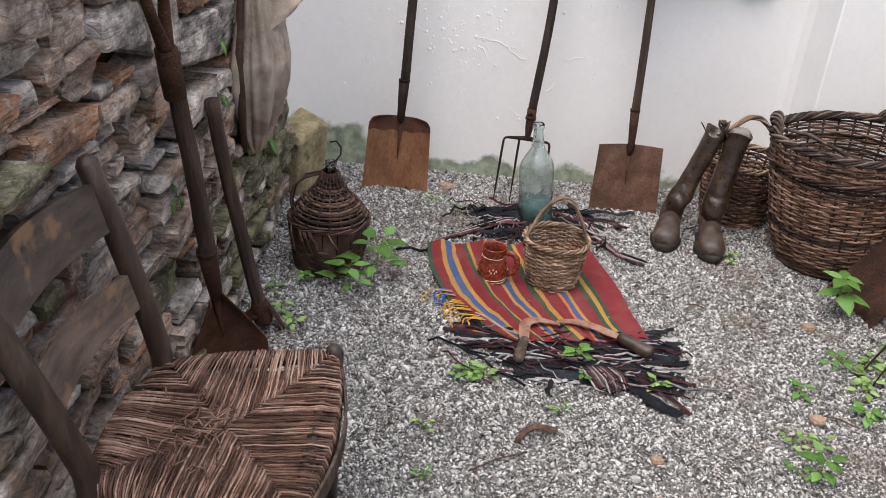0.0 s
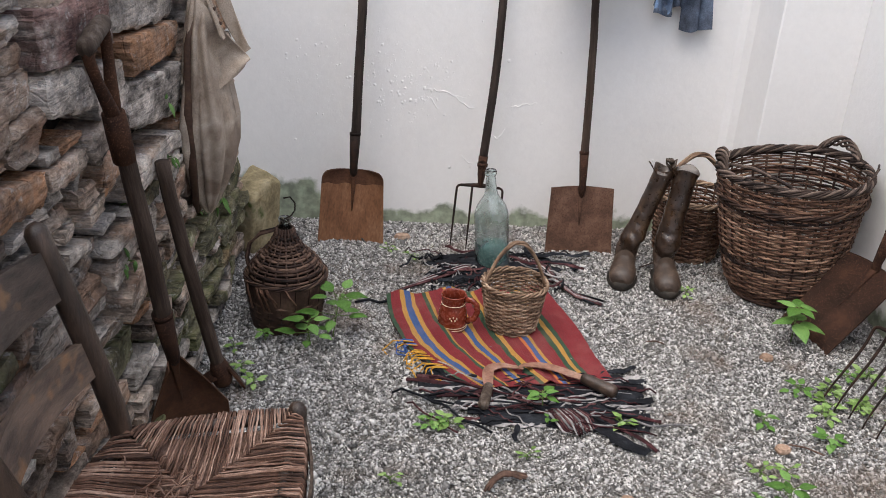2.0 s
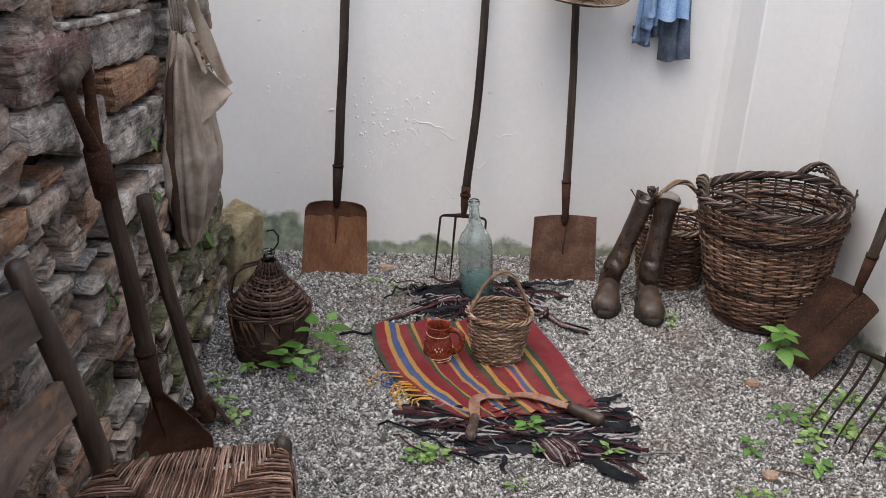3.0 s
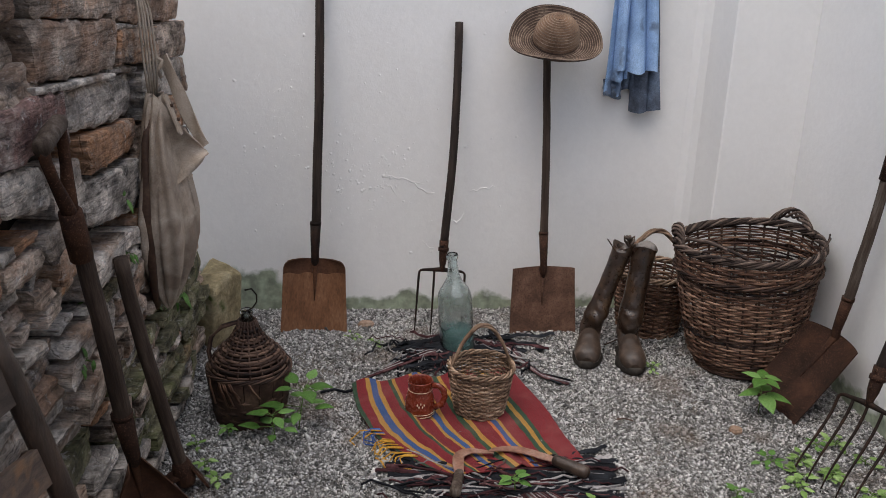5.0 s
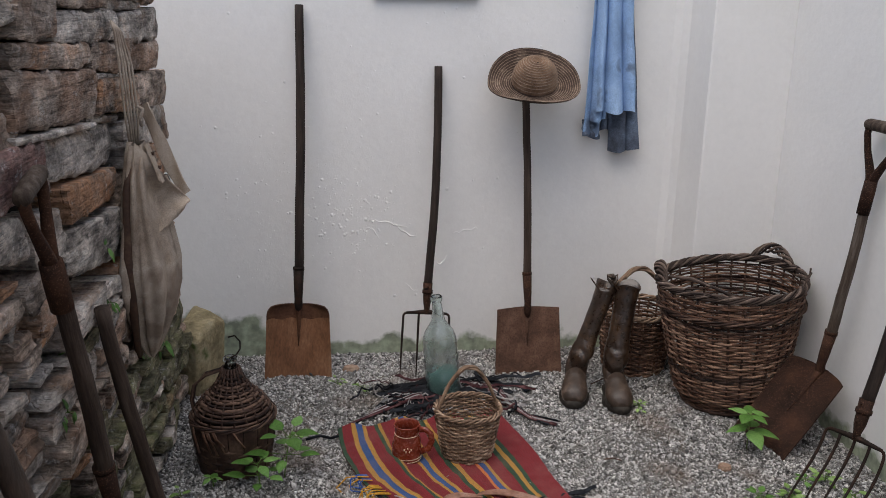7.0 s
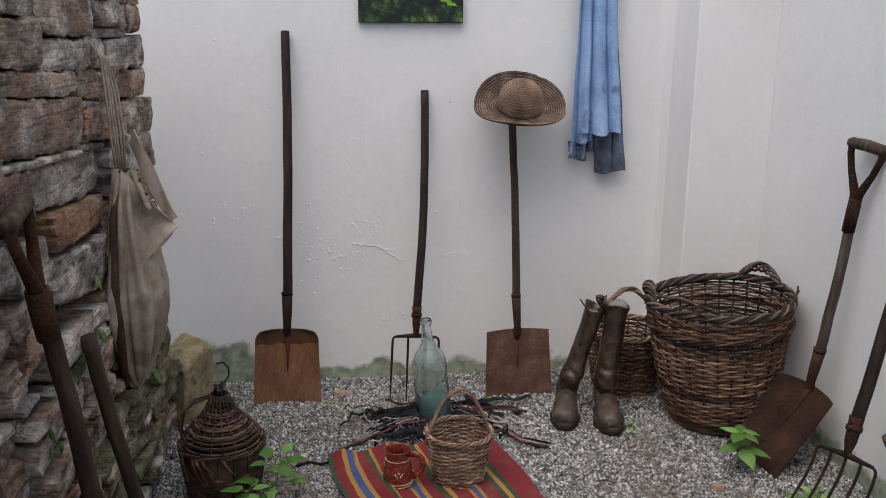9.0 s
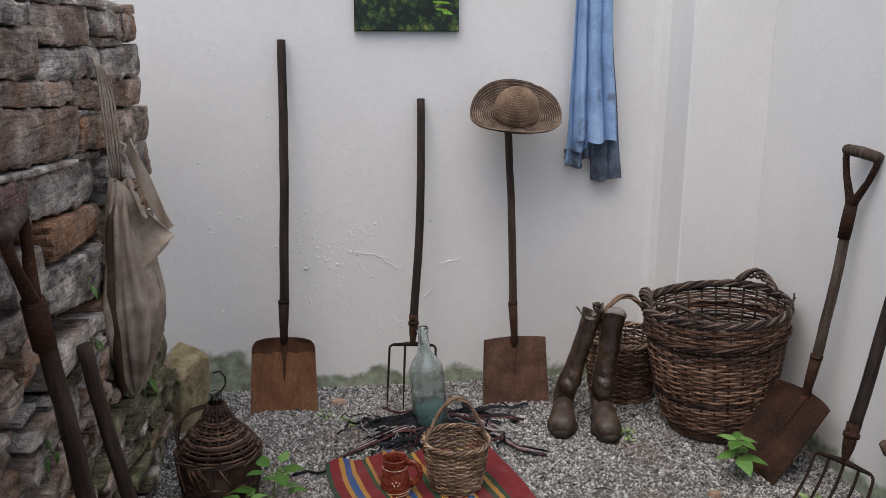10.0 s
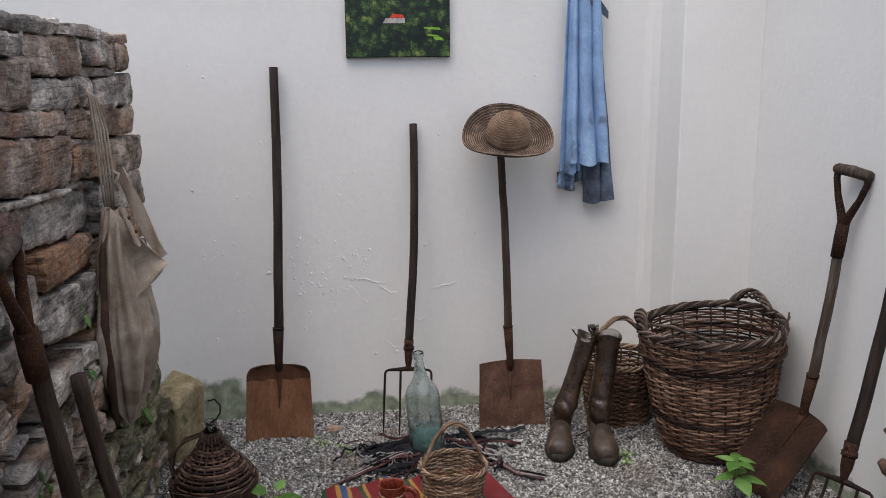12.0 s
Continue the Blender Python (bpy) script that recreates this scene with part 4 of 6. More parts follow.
def build_big_basket():
    rng = random.Random(21)
    ob = thing("wicker_basket", "large brown wicker harvest basket with braided rim, on gravel", "basket", (1.508, 3.165, 0.006), group="wicker baskets")
    H = 0.505

    def rad(z):
        t = z / H
        return 0.180 + 0.096 * min(1, t) ** 0.62 - 0.020 * max(0, 0.12 - t) / 0.12

    for z0, z1, rods in ((0.012, 0.165, wicker), (0.165, 0.193, wicker_dark), (0.193, 0.378, wicker), (0.378, 0.403, wicker_dark), (0.403, H, wicker)):
        part("weave", weave_shape(rng, rad, z0, z1, 0.0115, 30, 0.0034, 0.0047, 3, 6, 0.002), rods, ob)
    for k in range(30):
        part("stake", stakes_shape(rad, 0.0, H, 30, 0.005, k), wicker_dark, ob)
    part("base", Shape().lathe([(0.0, 0.01), (0.185, 0.008), (0.19, 0.02), (0.0, 0.022)], 40), wicker_dark, ob)
    part("rim", braid_shape(rng, 0.272, H + 0.006, 9, 8, 0.0125, 0.0048, 0.95, lambda a: 0.006 * math.sin(2 * a + 0.5)), wicker_grey, ob, "thick greyed braided wicker rim")
    part("girdle", braid_shape(rng, rad(0.42) + 0.009, 0.42, 3, 10, 0.006, 0.0042), wicker_dark, ob)
    for ang, loose in ((2.85, 1.6), (0.5, 1.2)):
        d = 0.36
        p = [(0.272 * math.cos(ang + s_ * d), 0.272 * math.sin(ang + s_ * d), H + 0.015) for s_ in (-1, 1)]
        lean = (0.012 * math.cos(ang), 0.012 * math.sin(ang), 0)
        part("handle", arch_shape(p[0], p[1], 0.036 if ang > 2 else 0.055, 5, 0.008, 0.0055, rng, lean, loose=loose), wicker_grey, ob, "twisted wicker handle on the rim")
    # the near end of a handle hangs down inside the rim
    s = Shape()
    for k in range(4):
        s.tube([(-0.255 + 0.008 * k, -0.03 - 0.005 * k, H + 0.045), (-0.20 + 0.006 * k, -0.10, H + 0.05), (-0.12, -0.19 - 0.006 * k, H + 0.03), (-0.085 + 0.004 * k, -0.252, H + 0.012)], 0.0055, 6)
    part("loose_handle", s, wicker_grey, ob, "loosened greyed handle rods")
    for k in range(4):
        a = rng.uniform(3.6, 6.0)
        s = Shape().tube([(0.272 * math.cos(a), 0.272 * math.sin(a), H + 0.01), (0.285 * math.cos(a + 0.12), 0.285 * math.sin(a + 0.12), H + 0.03 + rng.uniform(0, 0.012)), (0.29 * math.cos(a + 0.25), 0.29 * math.sin(a + 0.25), H + 0.02 + rng.uniform(0, 0.03))], 0.0036, 4)
        part("rod_end", s, wicker_grey, ob)
    ob.rotation_euler = (0, radians(-4.2), 0)
    return ob


def build_small_basket(name, label, at, r0, r1, H, row, stakes, amp, r, mats, rise, ang, cover=False, group="wicker baskets", sd=22):
    rng = random.Random(sd)
    ob = thing(name, label, "basket", at, group=group)

    def rad(z):
        return mix(r0, r1, (z / H) ** 0.8)

    part("weave", weave_shape(rng, rad, 0.004, H, row, stakes, amp, r, 2, 4, 0.002), mats[0], ob)
    for k in range(stakes):
        part("stake", stakes_shape(rad, 0.0, H, stakes, r * 0.9, k), mats[0], ob)
    part("base", Shape().lathe([(0.0, 0.004), (r0 * 0.96, 0.003), (r0 * 0.97, 0.012), (0.0, 0.013)], 32), mats[0], ob)
    part("rim", braid_shape(rng, r1, H + 0.004, 3, 9, r * 1.6, r * 1.15), mats[1], ob)
    a = (r1 * math.cos(ang), r1 * math.sin(ang), H - 0.03)
    b = (-r1 * math.cos(ang), -r1 * math.sin(ang), H - 0.03)
    part("handle", arch_shape(a, b, rise, 3, r * 1.3, r * 1.25, rng, n=40), mats[1], ob, "arched twisted wicker handle")
    return ob


big_basket = build_big_basket()
build_small_basket("wicker_basket", "dark wicker basket with arched handle, behind the boots", (1.225, 3.515, 0), 0.125, 0.162, 0.27, 0.0105, 24, 0.005, 0.0048, (wicker, wicker_light), 0.21, 0.12, sd=23)
build_small_basket("wicker_basket", "small pale wicker basket with arched handle, on the rug", (0.395, 2.775, 0.012), 0.082, 0.112, 0.172, 0.0076, 22, 0.0036, 0.0036, (wicker_light, wicker_light), 0.185, 0.1, sd=24)


# ---- boots ----
def build_boot(label, toe, heel_turn, top, sd, slim=1.0):
    """A tall work boot: the foot along -y, the leg leaning to the given top."""
    at = Vector((toe[0], toe[1] + 0.15, 0))
    ob = thing("leather_boot", label, "boot", at, group="pair of work boots")
    turn = Matrix.Rotation(heel_turn, 3, 'Z')
    tl = turn.transposed() @ (Vector(top) - at)
    rows = []
    n = 26
    # foot: rings from toe to heel, then the leg
    foot = [(-0.157, 0.034, 0.018, 0.014), (-0.150, 0.040, 0.037, 0.028), (-0.134, 0.044, 0.048, 0.038), (-0.108, 0.047, 0.053, 0.043), (-0.082, 0.052, 0.052, 0.046), (-0.060, 0.056, 0.048, 0.049), (-0.035, 0.070, 0.043, 0.056)]
    for y, zc, hw, hh in foot:
        rows.append([(hw * math.cos(a), y, max(0.014, zc + hh * math.sin(a))) for a in (2 * math.pi * j / n for j in range(n))])
    ankle = Vector((0.0, 0.03, 0.10))
    knots = [(0.0, 0.044, 0.060), (0.05, 0.043, 0.055), (0.09, 0.043, 0.052), (0.13, 0.050, 0.064), (0.17, 0.055, 0.068), (0.22, 0.054, 0.060), (0.26, 0.053, 0.060), (0.31, 0.051, 0.054), (0.40, 0.047, 0.050), (0.52, 0.046, 0.048), (0.65, 0.047, 0.048), (0.78, 0.048, 0.049), (0.9, 0.050, 0.050), (1.0, 0.055, 0.051)]
    leg = []
    for i in range(41):
        t = i / 40
        q = max(k for k in range(len(knots) - 1) if knots[k][0] <= t)
        f = (t - knots[q][0]) / (knots[q + 1][0] - knots[q][0])
        leg.append((t, mix(knots[q][1], knots[q + 1][1], f), mix(knots[q][2], knots[q + 1][2], f)))
    for t, hw, hd in leg:
        narrow = mix(1.0, slim, min(1, t / 0.3))
        hw, hd = hw * narrow, hd * narrow
        c = ankle.lerp(tl, t)
        tip = (1 - min(1, t / 0.2)) * 0.9
        row = []
        for j in range(n):
            a = 2 * math.pi * j / n
            x, yy = hw * math.cos(a), -hd * math.sin(a) * 0.92
            crease = 1 - abs(math.sin(t * 26 + x * 22 + sd + 1.2 * math.sin(a * 2 + sd)))
            fold = -0.016 * crease ** 3 * (min(1, t / 0.06) * max(0, 1 - t / 0.42) + 0.06) + wig((x, yy, t), 9, 0.0025, sd)
            k = 1 + fold / 0.05
            z = c.z + yy * tip * 0.9
            row.append((c.x + x * k, c.y + yy * k, max(0.014, z + (0.012 * math.sin(a * 2 + sd) if t > 0.95 else 0))))
        rows.append(row)
    foot_rows = [[turn @ Vector(p) for p in r] for r in rows[:11]]
    foot_ob = part("foot", Shape().grid(foot_rows, wrap=True).add(foot_rows[0], [tuple(range(n))]), leather_dusty, ob, "dusty scuffed boot foot")
    s = Shape().grid(rows[10:], wrap=True)
    # inside of the leg
    inner = []
    for t, row in zip((1.0, 0.8, 0.5), (rows[-1], rows[-7], rows[-18])):
        c = sum((Vector(p) for p in row), Vector()) / n
        inner.append([c + (Vector(p) - c) * 0.93 for p in row])
    s.grid([rows[-1]] + inner, wrap=True)
    s.v = [tuple(turn @ Vector(p)) for p in s.v]
    part("leg", s, leather, ob)
    sole = Shape()
    prof = []
    for z, k in ((0.0, 0.97), (0.004, 1.03), (0.022, 1.05), (0.034, 1.0)):
        prof.append([turn @ Vector(((0.054 * (1.1 if math.sin(a) < -0.2 else 0.8)) * math.cos(a) * k, -0.042 + 0.122 * math.sin(a) * k, z)) for a in (2 * math.pi * j / 30 for j in range(30))])
    part("sole", sole.grid(prof, wrap=True, cap=True), sole_rubber, foot_ob, "thick dark worn sole")
    heel = [[turn @ Vector((0.036 * math.cos(a), 0.05 + 0.034 * math.sin(a), z)) for a in (2 * math.pi * j / 20 for j in range(20))] for z in (0.0, 0.022)]
    part("heel", Shape().grid(heel, wrap=True, cap=True), sole_rubber, foot_ob)
    c = turn @ tl
    loop = Shape().sheet(lambda u, v: (c.x - 0.045 - 0.03 * math.sin(v * 2.6), c.y - 0.015 + (u - 0.5) * 0.022, c.z - 0.02 + 0.05 * math.sin(v * 2.4) - 0.01 * v), 3, 10, 0.003)
    part("pull_strap", loop, leather_strap, ob)
    return ob


build_boot("cracked brown leather boot leaning back on a basket", (0.905, 3.118), radians(-16), (1.032, 3.325, 0.452), 1.0, 0.84)
build_boot("cracked brown leather boot standing beside its pair", (1.05, 3.062), radians(-4), (1.108, 3.30, 0.45), 4.0, 0.95)


def build_lace():
    ob = thing("lace_bundle", "knotted grey lace tied to the boot tops", "lace", (1.045, 3.315, 0.455))
    s = Shape()
    rng = random.Random(4)
    for k in range(7):
        a = rng.uniform(0, 6.28)
        s.tube([(0.004, 0, -0.012), (0.018 * math.cos(a), 0.018 * math.sin(a), 0.012), (0.024 * math.cos(a + 0.9), 0.012 * math.sin(a + 1), 0.03), (0.002, 0.004, 0.018)], 0.005, 6)
    part("knot", s, grey_wood, ob)


build_lace()


# ---- bottle, jug, demijohn ----
def glass_material(name, tint, rough=0.03):
    mat = bpy.data.materials.new(name)
    mat.use_nodes = True
    n, ln = mat.node_tree.nodes, mat.node_tree.links.new
    bs = n["Principled BSDF"]
    bs.inputs["Base Color"].default_value = (*tint, 1)
    bs.inputs["Transmission Weight"].default_value = 1.0
    bs.inputs["IOR"].default_value = 1.45
    nz = n.new("ShaderNodeTexNoise")
    nz.inputs["Scale"].default_value, nz.inputs["Detail"].default_value = 14, 6
    tc = n.new("ShaderNodeTexCoord")
    ln(tc.outputs["Object"], nz.inputs["Vector"])
    mr = n.new("ShaderNodeMapRange")
    mr.inputs[1].default_value, mr.inputs[2].default_value = 0.4, 0.7
    mr.inputs[3].default_value, mr.inputs[4].default_value = rough, rough + 0.3
    ln(nz.outputs[0], mr.inputs[0]), ln(mr.outputs[0], bs.inputs["Roughness"])
    return mat


aqua_glass = glass_material("aqua_bottle_glass", (0.90, 0.97, 0.965), 0.10)
cloudy_water = material("cloudy_water", [(0.10, 0.18, 0.175), (0.14, 0.24, 0.23), (0.2, 0.3, 0.29)], 10, (0.1, 0.3), 0.0, 60)


def build_bottle():
    ob = thing("glass_bottle", "tall aqua glass bottle, a quarter full, on rags", "bottle", (0.366, 3.268, 0.01))
    outer = [(0.002, 0.006), (0.05, 0.0), (0.064, 0.004), (0.0685, 0.02), (0.0685, 0.225), (0.066, 0.25), (0.056, 0.275), (0.04, 0.298), (0.028, 0.318), (0.0225, 0.345), (0.0185, 0.392), (0.0185, 0.398), (0.0225, 0.4), (0.0235, 0.412), (0.0205, 0.42)]
    inner = [(max(0.002, r - 0.0032), z) for r, z in reversed(outer)]
    inner[-1] = (0.002, 0.016)
    inner = [(r, max(z, 0.012)) for r, z in inner]
    part("glass", Shape().lathe(outer + inner, 40, 0.006), aqua_glass, ob)
    part("contents", Shape().lathe([(0.002, 0.013), (0.062, 0.0135), (0.0645, 0.022), (0.0645, 0.100), (0.002, 0.1005)], 36), cloudy_water, ob, "cloudy pale water")
    ob.rotation_euler = (0, radians(-5), 0)
    return ob


bottle = build_bottle()


def build_jug():
    ob = thing("clay_jug", "glazed red clay jug with cream bands, on the rug", "jug", (0.183, 2.752, 0.012))
    out = [(0.002, 0.001), (0.046, 0.0), (0.0495, 0.006), (0.0515, 0.03), (0.050, 0.06), (0.0445, 0.088), (0.0405, 0.098), (0.041, 0.103), (0.0425, 0.128), (0.0445, 0.133), (0.043, 0.1355)]
    inn = [(0.0395, 0.131), (0.037, 0.10), (0.044, 0.08), (0.046, 0.04), (0.042, 0.008), (0.002, 0.007)]
    part("body", Shape().lathe(out + inn, 40, 0.004), terracotta, ob)
    for z, r in ((0.101, 0.0412), (0.012, 0.0508), (0.022, 0.0518)):
        part("slip_band", Shape().tube(ring_pts(lambda a: (r * math.cos(a), r * math.sin(a), z), 40), 0.0013, 5, closed=True), cream_slip, ob, "cream slip line")
    pts = [(0.040, -0.012, 0.118), (0.062, -0.018, 0.120), (0.080, -0.024, 0.105), (0.084, -0.026, 0.08), (0.074, -0.024, 0.052), (0.048, -0.016, 0.036)]
    part("handle", Shape().tube(pts, [0.008, 0.0085, 0.0085, 0.0085, 0.0085, 0.009], 10, flat=1.3), terracotta, ob)
    for dx, dz in ((-0.012, 0.062), (0, 0.066), (0.012, 0.062), (-0.006, 0.054), (0.006, 0.054)):
        part("flower_dab", Shape().tube([(dx, -0.0515, dz - 0.003), (dx, -0.0512, dz + 0.003)], 0.0022, 6), cream_slip, ob)
    return ob


build_jug()


def build_demijohn():
    rng = random.Random(31)
    at = (-0.402, 2.79, 0)
    ob = thing("demijohn", "wicker-covered demijohn with wire loop, beside stone wall", "demijohn", at)

    def body(z):
        return 0.112 + 0.024 * min(1, z / 0.17)

    part("body", Shape().lathe([(0.002, 0.0), (0.108, 0.0), (0.114, 0.02), (0.125, 0.19), (0.085, 0.21), (0.05, 0.26), (0.026, 0.31), (0.018, 0.355), (0.002, 0.356)], 36), rust_dark, ob, "dark bottle body")
    part("lower_weave", weave_shape(rng, lambda z: body(z), 0.0, 0.12, 0.015, 18, 0.005, 0.0068, 2, 4), wicker_dark, ob)
    for k in range(18):
        a = 2 * math.pi * k / 18
        s = Shape().sheet(lambda u, v: ((body(0.2 * v) + 0.006) * math.cos(a + (u - 0.5) * 0.33), (body(0.2 * v) + 0.006) * math.sin(a + (u - 0.5) * 0.33), 0.19 * v), 2, 6, 0.003)
        part("splint", s, wicker_dark, ob)
    # the shoulder: rods laid row by row along its slope
    slope = ((0.0, 0.130, 0.196), (0.17, 0.117, 0.222), (0.36, 0.094, 0.249), (0.56, 0.067, 0.276), (0.76, 0.045, 0.306), (0.9, 0.031, 0.336), (1.0, 0.026, 0.356))

    def along(w):
        q = max(k for k in range(len(slope) - 1) if slope[k][0] <= min(max(w, 0), 0.999))
        f = (w - slope[q][0]) / (slope[q + 1][0] - slope[q][0])
        return mix(slope[q][1], slope[q + 1][1], f), mix(slope[q][2], slope[q + 1][2], f)

    rods = weave_shape(rng, lambda z: 0.1, 0.0, 0.2, 0.0118, 20, 0.0030, 0.0058, 1, 4, 0.001)
    bent = []
    for x, y, w in rods.v:
        a, off = math.atan2(y, x), math.hypot(x, y) - 0.1
        r, z = along(w / 0.2)
        bent.append(((r + off * 0.85) * math.cos(a), (r + off * 0.85) * math.sin(a), z + off * 0.5))
    rods.v = bent
    part("shoulder_weave", rods, wicker_dark, ob)
    for k in range(20):
        a = 2 * math.pi * (k + 0.5) / 20
        part("shoulder_rib", Shape().tube([((r + 0.002) * math.cos(a), (r + 0.002) * math.sin(a), z + 0.002) for r, z in (along(w / 7) for w in range(8))], 0.0036, 5), wicker_dark, ob)
    part("rim", braid_shape(rng, 0.138, 0.187, 5, 5, 0.006, 0.0032), wicker_dark, ob, "loose braided wicker rim")
    part("neck", Shape().lathe([(0.018, 0.34), (0.019, 0.36), (0.019, 0.378), (0.0225, 0.38), (0.0225, 0.392), (0.018, 0.395), (0.014, 0.39), (0.014, 0.345)], 24), aqua_glass, ob, "pale glass neck")
    part("wire_loop", Shape().tube([(-0.02, 0, 0.355), (-0.012, -0.012, 0.375), (0.0, -0.012, 0.392), (0.02, -0.004, 0.40), (0.034, 0, 0.42), (0.034, 0.003, 0.445), (0.018, 0.003, 0.466), (-0.004, 0, 0.462)], 0.0028, 6), rust_dark, ob, "bent iron wire loop")
    s = Shape()
    for k in range(5):
        j = rng.uniform(-0.008, 0.008)
        s.tube([(-0.12 + j, -0.02, 0.18), (-0.135 + j, 0.0, 0.24), (-0.125 + j, 0.005, 0.29), (-0.085, 0.006 + j, 0.325 + j), (-0.03, 0.004, 0.345 + j)], 0.0042, 5)
    part("side_handle", s, wicker_dark, ob, "crooked twig handle")
    for k in range(9):
        a = rng.uniform(-2.6, -1.2)
        s = Shape().tube([(0.142 * math.cos(a), 0.142 * math.sin(a), 0.19), (0.150 * math.cos(a + 0.1), 0.150 * math.sin(a + 0.1), 0.165), (0.147 * math.cos(a + 0.25), 0.147 * math.sin(a + 0.25), 0.12 + rng.uniform(-0.02, 0.03))], 0.0035, 4)
        part("loose_end", s, wicker, ob)
    return ob


build_demijohn()


# ---- rugs ----
def stripe_material():
    """Woven stripes across the width of the rug, with a fine weft."""
    mat = bpy.data.materials.new("striped_wool")
    mat.use_nodes = True
    n, ln = mat.node_tree.nodes, mat.node_tree.links.new
    bs = n["Principled BSDF"]
    uv, sep = n.new("ShaderNodeUVMap"), n.new("ShaderNodeSeparateXYZ")
    ln(uv.outputs[0], sep.inputs[0])
    nz = n.new("ShaderNodeTexNoise")
    nz.inputs["Scale"].default_value, nz.inputs["Detail"].default_value = 14, 4
    ln(uv.outputs[0], nz.inputs["Vector"])
    ad = n.new("ShaderNodeMath")
    ad.operation = 'MULTIPLY_ADD'
    ad.inputs[1].default_value = 0.014
    ln(nz.outputs[0], ad.inputs[0]), ln(sep.outputs[0], ad.inputs[2])
    ramp = n.new("ShaderNodeValToRGB")
    ramp.color_ramp.interpolation = 'CONSTANT'
    R, G, Y, B, K, O = (0.15, 0.011, 0.015), (0.02, 0.05, 0.025), (0.33, 0.175, 0.035), (0.028, 0.065, 0.18), (0.05, 0.05, 0.035), (0.42, 0.12, 0.03)
    bands = [(0.0, G), (0.03, R), (0.085, Y), (0.11, B), (0.15, Y), (0.175, R), (0.225, G), (0.25, Y), (0.268, R), (0.355, Y), (0.375, B), (0.41, Y), (0.435, R), (0.50, G), (0.53, Y), (0.552, R), (0.635, O), (0.655, B), (0.685, Y), (0.705, R), (0.785, G), (0.815, Y), (0.84, G), (0.87, R)]
    el = ramp.color_ramp.elements
    while len(el) < len(bands):
        el.new(0.5)
    for e, (p, c) in zip(el, bands):
        e.position, e.color = p, (*c, 1)
    ln(ad.outputs[0], ramp.inputs[0])
    # worn, dusty patches and yarn to yarn changes
    tc = n.new("ShaderNodeTexCoord")
    mp = n.new("ShaderNodeMapping")
    mp.inputs["Scale"].default_value = (160, 900, 1)
    ln(uv.outputs[0], mp.inputs[0])
    yarn = n.new("ShaderNodeTexNoise")
    yarn.inputs["Scale"].default_value = 1.0
    ln(mp.outputs[0], yarn.inputs["Vector"])
    mr = n.new("ShaderNodeMapRange")
    mr.inputs[1].default_value, mr.inputs[2].default_value, mr.inputs[3].default_value, mr.inputs[4].default_value = 0.3, 0.7, 0.5, 1.35
    ln(yarn.outputs[0], mr.inputs[0])
    mul = n.new("ShaderNodeMix")
    mul.data_type, mul.blend_type = 'RGBA', 'MULTIPLY'
    mul.inputs[0].default_value = 1
    ln(ramp.outputs[0], mul.inputs[6]), ln(mr.outputs[0], mul.inputs[7])
    dust = n.new("ShaderNodeTexNoise")
    dust.inputs["Scale"].default_value, dust.inputs["Detail"].default_value = 9, 8
    ln(tc.outputs["Object"], dust.inputs["Vector"])
    dm = n.new("ShaderNodeMapRange")
    dm.inputs[1].default_value, dm.inputs[2].default_value, dm.inputs[4].default_value = 0.52, 0.75, 0.15
    ln(dust.outputs[0], dm.inputs[0])
    mx = n.new("ShaderNodeMix")
    mx.data_type = 'RGBA'
    ln(dm.outputs[0], mx.inputs[0]), ln(mul.outputs[2], mx.inputs[6])
    mx.inputs[7].default_value = (0.30, 0.17, 0.14, 1)
    ln(mx.outputs[2], bs.inputs["Base Color"])
    bs.inputs["Roughness"].default_value = 0.95
    bp = n.new("ShaderNodeBump")
    bp.inputs["Strength"].default_value, bp.inputs["Distance"].default_value = 0.6, 0.002
    ln(yarn.outputs[0], bp.inputs["Height"]), ln(bp.outputs[0], bs.inputs["Normal"])
    return mat


